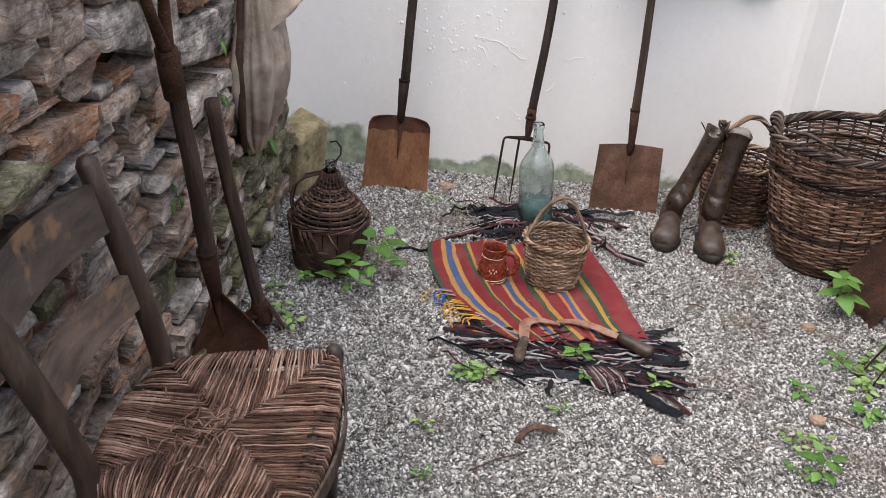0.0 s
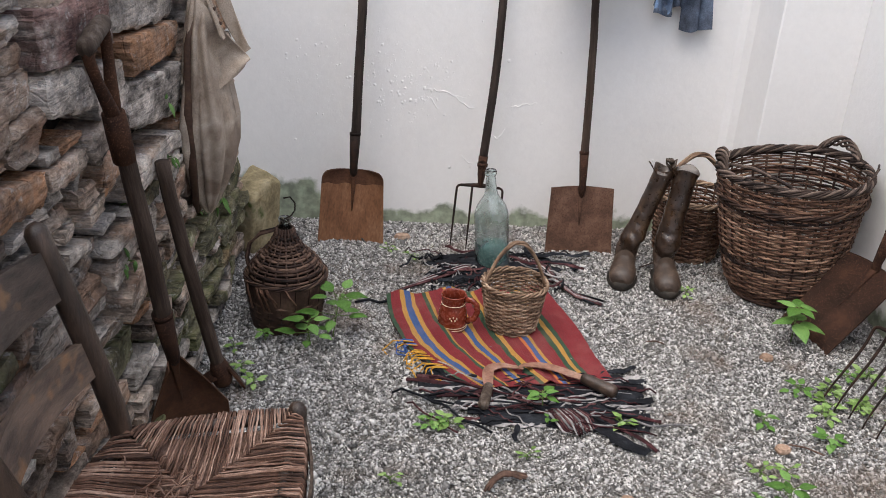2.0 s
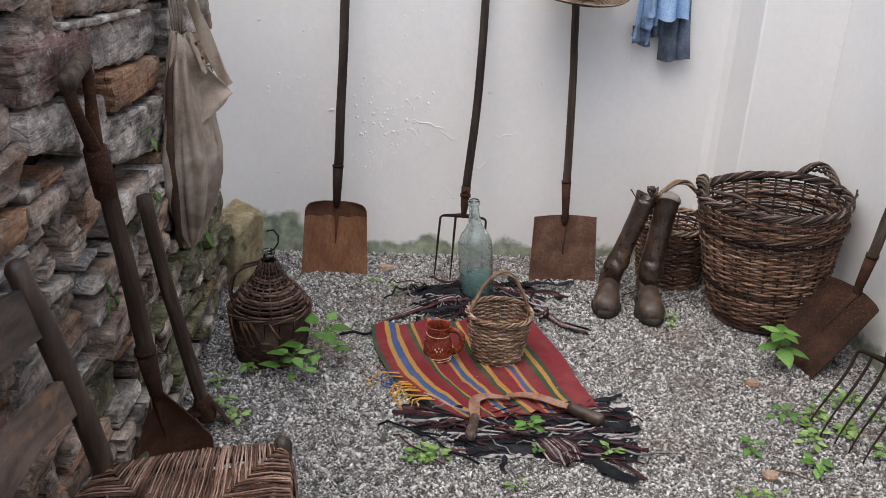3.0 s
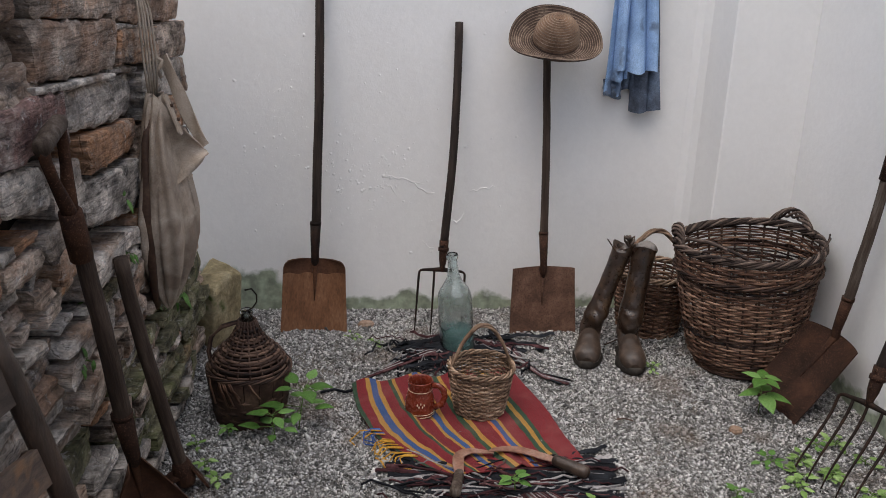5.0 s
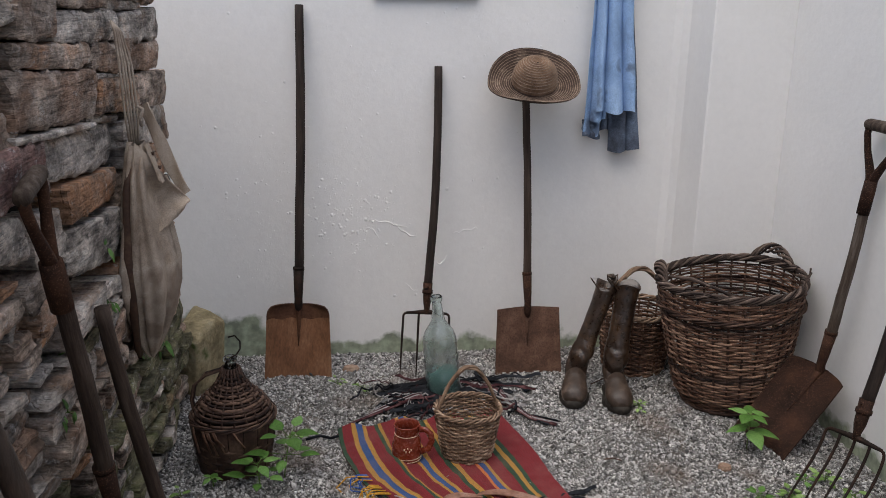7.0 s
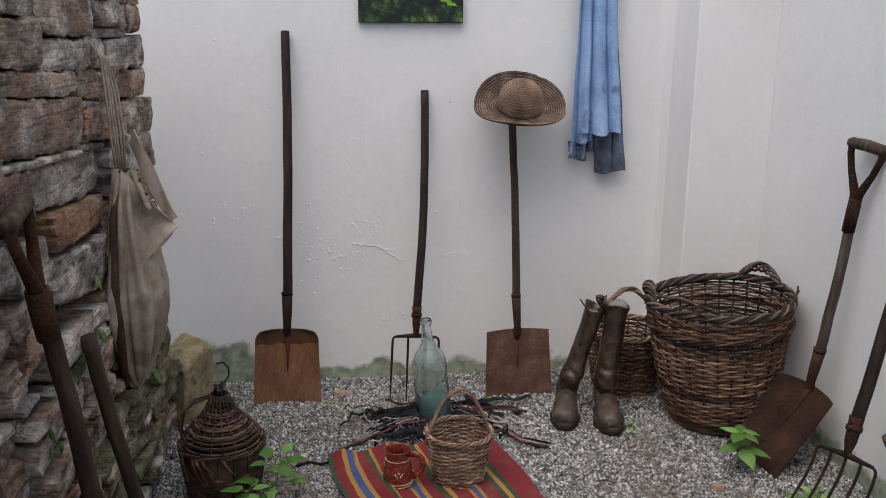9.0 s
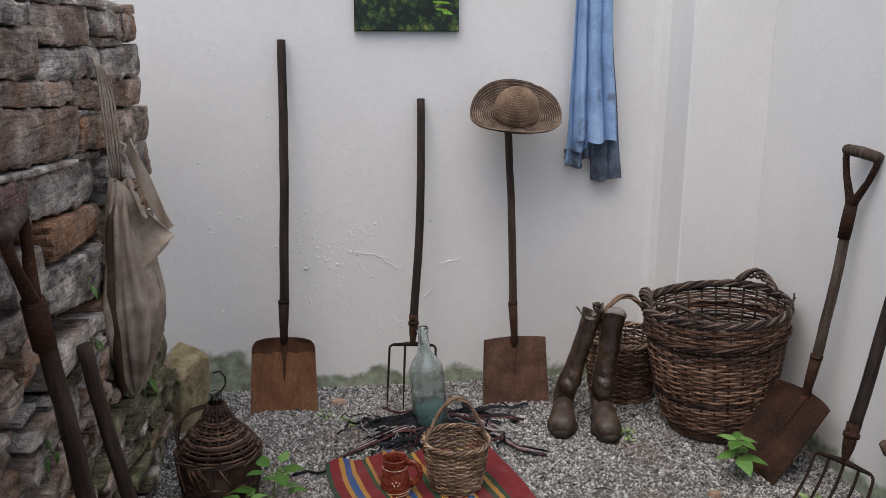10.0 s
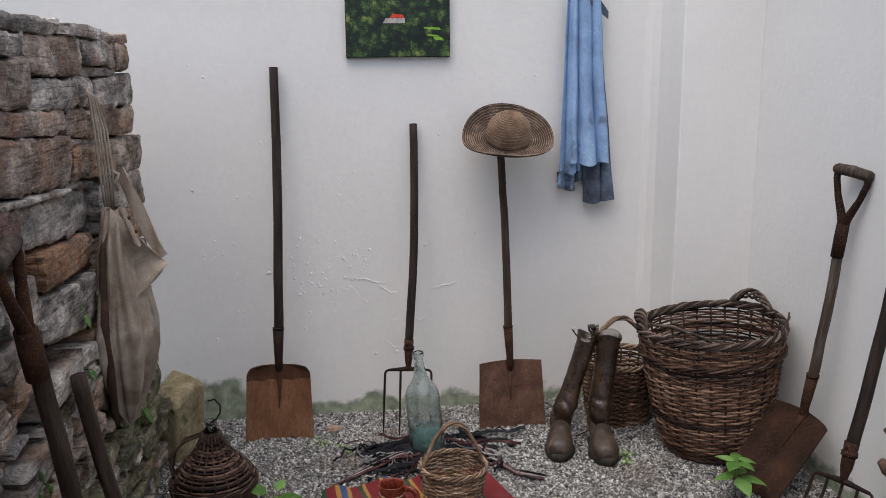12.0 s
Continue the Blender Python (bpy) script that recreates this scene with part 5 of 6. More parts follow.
def build_kilim():
    ob = thing("striped_rug", "red striped woven rug with yellow and blue bands, frayed", "rug", (0.33, 2.7, 0))

    def left(v):
        p = Vector((-0.055, 2.955)).lerp(Vector((0.225, 2.375)), v)
        return p + Vector((-0.07, -0.045)) * math.sin(math.pi * v) * 0.9

    def right(v):
        return Vector((0.545, 3.10)).lerp(Vector((0.705, 2.445)), v) + Vector((0.012 * math.sin(5 * v), 0))

    def height(x, y, u, v):
        z = 0.015 + wig((x, y, 0), 7, 0.008, 3) + wig((x * 1.8, y * 0.5, 1), 14, 0.007, 1) + wig((x, y, 2), 34, 0.0025)
        z += 0.022 * math.exp(-((u - 0.22) / 0.05) ** 2) * (0.3 + 0.7 * math.sin(math.pi * v)) + 0.014 * math.exp(-((u - 0.56) / 0.03) ** 2) * v
        if v < 0.12 and u < 0.75:
            z += 0.03 * (1 - v / 0.12) * (0.5 + 0.5 * math.sin(u * 21))
        return max(0.010, z)

    nu, nv = 70, 60

    def surf(u, v):
        vv = v + 0.02 * math.sin(u * 9) * (v - 0.5)
        p = left(vv).lerp(right(vv), u)
        bow = -0.022 * math.sin(math.pi * u) * v
        return (p.x - 0.33, p.y + bow - 2.7 + wig((u, v, 7), 5, 0.006), height(p.x, p.y, u, v))

    s = Shape().sheet(surf, nu, nv, 0.0035)
    cloth = part("cloth", s, stripe_material(), ob)
    me = cloth.data
    uvl = me.uv_layers.new(name="weave")
    per = (nu + 1) * (nv + 1)
    coords = []
    for lp in me.loops:
        i = lp.vertex_index
        if i < per:
            coords += [(i // (nv + 1)) / nu, (i % (nv + 1)) / nv]
        elif i < 2 * per:
            k = i - per
            coords += [(k // (nv + 1)) / nu, 1 - (k % (nv + 1)) / nv]
        else:
            coords += [0.9, 0.5]
    uvl.data.foreach_set("uv", coords)
    rng = random.Random(8)
    # fringes: yellow and blue yarn at the torn side, pale knots along the other
    for k in range(18):
        v = rng.uniform(0.45, 0.80)
        p = left(v) - Vector((0.33, 2.7))
        a = rng.uniform(2.6, 4.2)
        ln_ = rng.uniform(0.03, 0.085)
        pts = [(p.x + 0.03, p.y, 0.02), (p.x, p.y, 0.022), (p.x + ln_ * 0.5 * math.cos(a), p.y + ln_ * 0.4 * math.sin(a), 0.018), (p.x + ln_ * math.cos(a + 0.6), p.y + ln_ * math.sin(a + 0.6), 0.006), (p.x + 1.2 * ln_ * math.cos(a + 1.2), p.y + 1.1 * ln_ * math.sin(a + 1.2), 0.005)]
        part("fringe_yarn", Shape().tube(pts, 0.0024, 5), yellow_yarn if k % 4 else blue_yarn, ob)
    for k in range(90):
        v = rng.uniform(0.02, 0.98)
        p = right(v) - Vector((0.33, 2.7))
        s = Shape().tube([(p.x - 0.004, p.y, 0.012), (p.x + 0.012, p.y + rng.uniform(-0.008, 0.008), 0.008), (p.x + rng.uniform(0.015, 0.03), p.y + rng.uniform(-0.014, 0.014), 0.007)], 0.0012, 4)
        part("edge_tuft", s, grey_cloth, ob)
    return ob


kilim = build_kilim()


def ribbon(rng, a, b, w, sag=0.02, lift=0.006, fold=0.0):
    """A limp strip of cloth from a to b on the ground."""
    a, b = Vector(a), Vector(b)
    d = (b - a)
    side = Vector((-d.y, d.x)).normalized()
    sd = rng.uniform(0, 50)
    n = max(6, int(d.length / 0.02))

    def surf(u, v):
        t = u
        p = a.lerp(b, t) + side * (wig((t * 2.2, sd, 0), 1.6, sag) + (v - 0.5) * w * (0.75 + 0.35 * noise.noise(Vector((t * 5, sd, 2)))))
        z = lift + abs(wig((t * 6, v * 2.0, sd), 1.3, 0.014)) + 0.004 * math.sin(v * math.pi)
        return (p.x, p.y, z)
    return Shape().sheet(surf, n, 4, 0.002)


def build_rag_rug():
    rng = random.Random(17)
    ob = thing("rag_rug", "tattered black and maroon rag rug under the striped rug", "rug", (0, 0, 0))
    mats = (black_cloth, black_cloth, black_cloth, maroon_cloth, grey_cloth)

    def base(u, v):
        x = mix(mix(0.07, 0.25, v), mix(0.775, 0.76, v), u) + 0.02 * math.sin(v * 23 + u * 2) + wig((v * 9, u, 1), 1.5, 0.02)
        y = mix(2.50, 2.19, v) - 0.03 * u + wig((u * 8, v, 2), 1.5, 0.02) + (0.05 * max(0, 0.25 - u) if v > 0.5 else 0)
        return (x, y, 0.006 + abs(wig((x, y, 0), 12, 0.010)))
    part("rag_base", Shape().sheet(base, 44, 20, 0.003), black_cloth, ob)

    def heap(u, v):
        a = 2 * math.pi * u
        r = v * (1 + 0.22 * math.sin(3 * a + 1) + 0.12 * math.sin(7 * a))
        x, y = 0.34 + 0.24 * r * math.cos(a), 3.25 + 0.12 * r * math.sin(a)
        return (x, y, 0.006 + 0.028 * (1 - v) + abs(wig((x, y, 3), 14, 0.03)) * (1 - v * 0.8))
    part("crumpled_rag", Shape().sheet(heap, 60, 14, 0.003), black_cloth, ob)
    # front apron: strips lying side by side
    for k in range(15):
        t = k / 14
        y = mix(2.50, 2.18, t) + rng.uniform(-0.008, 0.008)
        x0 = mix(0.06, 0.24, t ** 1.5) + rng.uniform(-0.05, 0.05)
        x1 = mix(0.78, 0.74, t) + rng.uniform(-0.03, 0.03)
        if t > 0.8:
            x1 = 0.46 + rng.uniform(-0.05, 0.05)
        m = mats[k % 5]
        part("rag_strip", ribbon(rng, (x0, y), (x1, y - 0.05 + 0.06 * t), 0.032 if m is black_cloth else 0.018, 0.03, 0.003 + 0.001 * (k % 4)), m, ob)
    for a, b, w, m in (((0.52, 2.27), (0.72, 2.055), 0.055, black_cloth), ((0.56, 2.31), (0.755, 2.07), 0.018, maroon_cloth), ((0.60, 2.27), (0.80, 2.22), 0.02, maroon_cloth), ((0.46, 2.26), (0.80, 2.33), 0.03, black_cloth),
                       ((0.62, 2.44), (0.79, 2.53), 0.025, black_cloth), ((0.66, 2.43), (0.79, 2.46), 0.03, grey_cloth), ((0.40, 2.3), (0.79, 2.28), 0.012, grey_cloth), ((0.28, 2.30), (0.62, 2.33), 0.010, grey_cloth),
                       ((0.03, 2.42), (0.30, 2.34), 0.03, maroon_cloth), ((0.05, 2.36), (0.26, 2.36), 0.014, grey_cloth), ((0.10, 2.30), (0.25, 2.40), 0.03, black_cloth), ((0.08, 2.54), (0.16, 2.42), 0.03, black_cloth), ((0.36, 2.18), (0.34, 2.10), 0.02, black_cloth),
                       ((0.25, 2.20), (0.47, 2.22), 0.06, black_cloth), ((0.25, 2.25), (0.70, 2.30), 0.05, black_cloth)):
        part("rag_strip", ribbon(rng, a, b, w, 0.02, 0.008), m, ob)
    for k in range(9):
        x = 0.47 + 0.008 * k
        pts = [(x - 0.02, 2.27, 0.012), (x, 2.20 + 0.004 * k, 0.02), (x + 0.02, 2.15 + 0.006 * k, 0.012), (x + 0.06, 2.13 + 0.005 * k, 0.012), (x + 0.05, 2.19 + 0.004 * k, 0.02), (x + 0.015, 2.27, 0.016)]
        part("yarn_loop", Shape().tube(pts, 0.0036, 6), maroon_cloth if k % 3 else grey_cloth, ob)
    for k in range(46):
        x, y = rng.uniform(0.10, 0.74), rng.uniform(2.16, 2.46)
        l2 = rng.uniform(0.05, 0.16)
        a = rng.gauss(-0.1, 0.35)
        pts = [(x + l2 * (t - 0.5) * 2 * math.cos(a), y + l2 * (t - 0.5) * 2 * math.sin(a) + 0.03 * noise.noise(Vector((t * 4, k, 0))), 0.016 + 0.012 * abs(noise.noise(Vector((t * 5, k, 3))))) for t in (i / 9 for i in range(10))]
        part("yarn_strand", Shape().tube(pts, rng.uniform(0.002, 0.0042), 5), (maroon_cloth, grey_cloth, black_cloth, maroon_cloth)[k % 4], ob)
    for k in range(34):
        x, y = rng.uniform(0.05, 0.66), rng.uniform(3.06, 3.40)
        l2 = rng.uniform(0.05, 0.13)
        a = rng.uniform(0, 3.1)
        pts = [(x + l2 * (t - 0.5) * 2 * math.cos(a), y + l2 * (t - 0.5) * math.sin(a) + 0.05 * noise.noise(Vector((t * 4, k, 7))), 0.02 + 0.05 * abs(noise.noise(Vector((t * 4, k, 3))))) for t in (i / 9 for i in range(10))]
        part("yarn_strand", Shape().tube(pts, rng.uniform(0.002, 0.005), 5), (maroon_cloth, grey_cloth, black_cloth, black_cloth)[k % 4], ob)
    # the crumpled heap behind
    for k in range(26):
        cx, cy = rng.uniform(0.08, 0.62), rng.uniform(3.08, 3.42)
        a = rng.uniform(-0.6, 0.5) + (0.5 if cx < 0.3 else -0.4)
        l2 = rng.uniform(0.10, 0.2)
        m = mats[k % 5]
        part("rag_strip", ribbon(rng, (cx - l2 * math.cos(a), cy - l2 * math.sin(a)), (cx + l2 * math.cos(a), cy + l2 * math.sin(a)), rng.uniform(0.02, 0.05) if m is black_cloth else 0.016, 0.06, 0.004 + 0.028 * rng.random()), m, ob)
    for k in range(16):
        off = rng.uniform(-0.025, 0.025)
        pts = [(0.50 + off, 3.36, 0.015), (0.58 + off, 3.27 + off, 0.022), (0.62, 3.14 + off, 0.015), (0.67, 3.04 + off * 0.7, 0.014), (0.745 + rng.uniform(-0.02, 0.03), 2.99 + off * 0.7, 0.008)]
        part("yarn_strand", Shape().tube(pts, 0.005, 5), (maroon_cloth, black_cloth, maroon_cloth, grey_cloth)[k % 4], ob)
    for k in range(10):
        off = rng.uniform(-0.03, 0.03)
        pts = [(0.36 + off, 3.28, 0.02), (0.24, 3.22 + off, 0.03), (0.12, 3.14 + off, 0.02), (0.02 + off, 3.06 + off, 0.012), (-0.03 + off, 2.98 + off, 0.006)]
        part("yarn_strand", Shape().tube(pts, 0.0045, 5), (maroon_cloth, grey_cloth, black_cloth)[k % 3], ob)
    s = Shape()
    part("yarn_strand", s.tube([(-0.17, 2.93, 0.006), (-0.12, 2.95, 0.01), (-0.08, 2.93, 0.008), (-0.03, 2.95, 0.012), (0.03, 2.98, 0.01)], 0.005, 6), black_cloth, ob)
    return ob


build_rag_rug()


# ---- sickle and pruning knife ----
def build_blade_tool(name, label, category, grip_end, grip_start, arc, w, thick_r):
    """A wooden grip and a curved flat blade along arc."""
    ob = thing(name, label, category, (0, 0, 0))
    a, b = Vector(grip_end), Vector(grip_start)
    pts = [a.lerp(b, t) for t in (0, 0.06, 0.2, 0.5, 0.8, 0.96, 1.0)]
    part("grip", Shape().tube(pts, [thick_r * k for k in (0.75, 1.05, 1.08, 1.0, 0.95, 0.85, 0.6)], 12), grey_wood if category == "sickle" else chair_wood, ob, "worn wooden grip")
    P = [Vector(p) for p in arc]
    n = len(P)

    def surf(u, v):
        q = u * (n - 1)
        i = min(int(q), n - 2)
        f = q - i
        p0, p1, p2, p3 = P[max(i - 1, 0)], P[i], P[i + 1], P[min(i + 2, n - 1)]
        p = 0.5 * ((2 * p1) + (p2 - p0) * f + (2 * p0 - 5 * p1 + 4 * p2 - p3) * f * f + (3 * p1 - p0 - 3 * p2 + p3) * f ** 3)
        d = (P[i + 1] - P[i]).normalized()
        side = Vector((-d.y, d.x, 0))
        ww = w * (1 - 0.85 * max(0, u - 0.55) / 0.45) * (0.75 + 0.25 * min(1, u * 5))
        return p + side * (v - 0.5) * ww
    part("blade", Shape().sheet(surf, 30, 4, 0.003), rust_blade, ob, "rusty curved iron blade")
    return ob


rust_blade = material("pale_rusty_iron", [(0.12, 0.06, 0.04), (0.26, 0.14, 0.10), (0.36, 0.25, 0.2)], 16, (0.6, 0.85), 0.3, 120, 0.2)
build_blade_tool("sickle", "small rusty sickle with grey wooden grip, on the rug", "sickle", (0.258, 2.232, 0.036), (0.283, 2.345, 0.04), [(0.281, 2.33, 0.042), (0.283, 2.39, 0.042), (0.292, 2.438, 0.04), (0.325, 2.468, 0.036), (0.375, 2.47, 0.032), (0.405, 2.462, 0.03)], 0.036, 0.0165)
build_blade_tool("pruning_knife", "curved rusty pruning knife with brown wooden grip", "pruning knife", (0.678, 2.322, 0.04), (0.585, 2.402, 0.042), [(0.60, 2.392, 0.042), (0.555, 2.425, 0.04), (0.51, 2.458, 0.038), (0.46, 2.478, 0.036), (0.41, 2.478, 0.034), (0.39, 2.468, 0.033)], 0.036, 0.02)


# ---- hat, shirt, sack, picture ----
def build_hat():
    ob = thing("straw_hat", "round brown straw hat hung on a shovel handle", "hat", (0.742, 3.565, 1.216))
    n = 96

    def row(r, z):
        out = []
        for j in range(n):
            a = 2 * math.pi * j / n
            up = 0.0
            if r > 0.1:
                q = (r - 0.1) / 0.092
                back, front = max(0, math.sin(a)), max(0, -math.sin(a))
                up = q ** 1.6 * (0.012 + 0.062 * back + 0.050 * front ** 1.5 + 0.005 * math.sin(3 * a + 1))
                if 0.95 < a < 1.08 and q > 0.93:
                    up -= 0.014
            out.append((r * math.cos(a), r * math.sin(a) * (0.97 if math.sin(a) < 0 else 0.9), z + up))
        return out

    # every plait is one low round ridge, wound from the crown's middle out to the brim's edge
    prof = [(0.001, 0.1185)]
    for i in range(1, 27):
        a = math.pi / 2 * i / 26.6
        prof.append((0.091 * math.sin(a) ** 0.8, 0.004 + 0.1145 * math.cos(a) ** 0.72))
    last = len(prof)
    prof += [(0.094 + 0.0045 * i, 0.003 - 0.0004 * i) for i in range(22)]
    rows = []
    for i in range(len(prof) - 1):
        (r0, z0), (r1, z1) = prof[i], prof[i + 1]
        nr, nz = -(z1 - z0), r1 - r0
        m = math.hypot(nr, nz)
        for f, lift in ((0.0, -0.0012), (0.3, 0.0014), (0.7, 0.0014)):
            rows.append(row(mix(r0, r1, f) + lift * nr / m, mix(z0, z1, f) + lift * nz / m))
    cut = last * 3 - 2
    low = [[(x, y, z - 0.004) for x, y, z in r] for r in reversed(rows)]
    part("crown", Shape().grid(rows[:cut] + low[-cut:], wrap=True), straw_pale, ob, "paler tan plaited crown")
    part("brim", Shape().grid(rows[cut - 1:] + low[:-cut + 1], wrap=True), straw, ob, "dusty brown plaited brim")
    for i in range(3, len(prof) - 1, 2):
        (r0, z0), (r1, z1) = prof[i], prof[i + 1]
        m = math.hypot(r1 - r0, z1 - z0)
        ring = row(r0 + 0.0012 * (z0 - z1) / m, z0 + 0.0012 * (r1 - r0) / m)
        part("plait_seam", Shape().tube(ring[::2], 0.0015, 5, closed=True), straw_edge, ob)
    # solid dark plug; its colour stands for the shade inside the hole
    part("puncture", Shape().tube([(0.0, -0.016, 0.112), (0.001, -0.017, 0.1188)], 0.0045, 8), gap_shade, ob, "small dark hole in the crown")
    ob.rotation_euler = (radians(31), 0, radians(-3))
    return ob


build_hat()


def build_shirt():
    ob = thing("work_shirt", "faded blue cotton work shirt hung on the wall", "shirt", (1.08, BACK - 0.03, 1.95))

    def panel(x0, x1, xt0, xt1, z0, z1, folds, amp, yoff, sd, hem=0.008):
        def surf(u, v):
            t = v ** 0.9
            x = mix(mix(xt0, xt1, u), mix(x0, x1, u), t)
            z = mix(z1, z0, v) + hem * math.sin(u * folds * 3.1 + sd) * v
            g = 0.35 + 0.65 * v
            fold = (u + 0.07 * math.sin(5 * u + sd)) * folds * math.pi + sd + 0.3 * math.sin(3 * v + sd)
            y = -yoff - amp * g * abs(math.sin(fold)) ** 0.6 + wig((u * 2, v * 2, sd), 2, 0.008)
            return (x - 1.08 + wig((u, v * 2, sd), 2, 0.006), min(y, 0.018), z - 1.95)
        return Shape().sheet(surf, 72, 40, 0.0025)

    part("back_panel", panel(1.03, 1.195, 1.035, 1.13, 1.095, 1.96, 2.8, 0.055, 0.03, 0.4), denim, ob)
    part("side_panel", panel(0.985, 1.075, 1.02, 1.07, 1.06, 1.95, 1.6, 0.04, 0.022, 2.1), denim, ob)
    arm = part("sleeve", panel(0.984, 1.055, 1.03, 1.07, 0.995, 1.6, 1.4, 0.034, 0.008, 1.2), denim, ob, "blue sleeve with stained cuff")
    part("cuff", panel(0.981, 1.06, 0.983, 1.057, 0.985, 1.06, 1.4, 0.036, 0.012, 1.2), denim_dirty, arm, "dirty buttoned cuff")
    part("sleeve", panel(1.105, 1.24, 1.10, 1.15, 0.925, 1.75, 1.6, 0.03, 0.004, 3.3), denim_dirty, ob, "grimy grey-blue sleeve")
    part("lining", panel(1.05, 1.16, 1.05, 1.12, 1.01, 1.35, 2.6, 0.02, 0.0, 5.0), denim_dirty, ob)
    part("collar", Shape().sheet(lambda u, v: (mix(0.0, 0.12, u) - 0.01, -0.055 + 0.03 * u, mix(-0.14, -0.225, u) + mix(-0.03, 0.06 * (1 - u), v)), 8, 6, 0.004), denim_dirty, ob, "pointed collar tip")
    part("nail", Shape().tube([(0.0, 0.03, -0.01), (0.0, -0.06, 0.0)], 0.004, 8), rust_dark, ob)
    return ob


build_shirt()


def build_sack():
    """A canvas bag gathered on its cords, hanging on the stone wall."""
    at = Vector((-0.635, 2.66, 1.47))
    ob = thing("canvas_sack", "dirty canvas bag hung by cords on stone wall", "bag", at)

    prof = ((1.125, 0.02, 0.030), (1.09, 0.026, 0.055), (1.03, 0.033, 0.085), (0.95, 0.042, 0.105), (0.86, 0.058, 0.118), (0.77, 0.072, 0.125), (0.69, 0.074, 0.12), (0.61, 0.064, 0.10), (0.54, 0.045, 0.07), (0.48, 0.024, 0.038), (0.445, 0.008, 0.012))

    def surf(u, v):
        q = v * (len(prof) - 1)
        i = min(int(q), len(prof) - 2)
        z, rx, ry = (mix(prof[i][k], prof[i + 1][k], q - i) for k in range(3))
        a = 2 * math.pi * u
        pleat = 0.68 + (0.58 * abs(math.sin(3 * a + 0.9 * v + 0.9)) ** 0.45 + 0.12 * math.sin(11 * a - 2 * v)) * (1 - 0.45 * v) + 0.12 * abs(math.sin(2 * a + 4 * v)) + 0.10 * v
        x = 0.02 + rx * math.cos(a) * pleat - 0.035 * max(0, v - 0.6)
        return (max(x, -0.045), 0.0 + ry * math.sin(a) * pleat + 0.03 * v + wig((u, v, 2), 4, 0.008), z - 1.47 + wig((u * 2, v, 5), 3, 0.012))

    part("bag_body", Shape().sheet(surf, 84, 50, 0.003), canvas, ob)

    def flap(u, v):
        top, tip, low = Vector((0.02, -0.05, -0.335)), Vector((0.156, 0.03, -0.515)), Vector((0.03, -0.06, -0.66))
        e = top.lerp(low, u)
        p = e.lerp(tip, v * (1 - 0.35 * abs(u - 0.6)))
        return p + Vector((0.0, -0.02 * math.sin(6 * u + 3 * v), 0.008 * math.sin(5 * v)))
    part("flap", Shape().sheet(flap, 24, 18, 0.004), canvas, ob, "stiff pointed canvas flap")
    part("flap_strap", Shape().sheet(lambda u, v: (0.015 + 0.03 * u + 0.11 * v, 0.045 + 0.012 * math.sin(9 * v + 3 * u), -0.24 - 0.27 * v + 0.02 * (u - 0.5) + 0.008 * math.sin(7 * v)), 4, 14, 0.004), canvas, ob)
    part("edge_binding", Shape().tube([(0.01, -0.035, -0.37), (0.0, -0.095, -0.47), (-0.005, -0.125, -0.66), (-0.005, -0.105, -0.84), (-0.02, -0.03, -1.0)], [0.008, 0.012, 0.014, 0.014, 0.01], 8), leather_strap, ob, "dark leather binding")
    part("button_tab", Shape().sheet(lambda u, v: (0.05 + 0.045 * v, -0.045 + 0.032 * u - 0.03 * v, -0.34 - 0.11 * v), 4, 8, 0.006), canvas, ob)
    for z in (-0.37, -0.41):
        part("eyelet", Shape().tube([(0.05 + (-0.34 - z) * 0.41, -0.034, z), (0.058 + (-0.34 - z) * 0.41, -0.038, z)], 0.005, 8), leather_strap, ob)
    for k in range(5):
        y = -0.018 + 0.0095 * k + 0.003 * math.sin(k * 2.1)
        d = 0.006 * k - 0.010
        pts = [(-0.03, 0.01, 0.0), (-0.012 + d * 0.5, y * 0.7, -0.03), (0.0 + d, y, -0.12), (0.006 + d * 1.1, y * 1.1 - 0.004, -0.24), (0.008 + d * 0.7, y * 0.8, -0.35)]
        part("cord", Shape().tube(pts, 0.0036, 6), canvas, ob)
    part("cord_knot", Shape().tube([(0.02, 0.02, -0.24), (0.034, 0.03, -0.25), (0.03, 0.016, -0.268), (0.022, 0.026, -0.28), (0.03, 0.03, -0.30)], 0.006, 6), canvas, ob)
    return ob


build_sack()


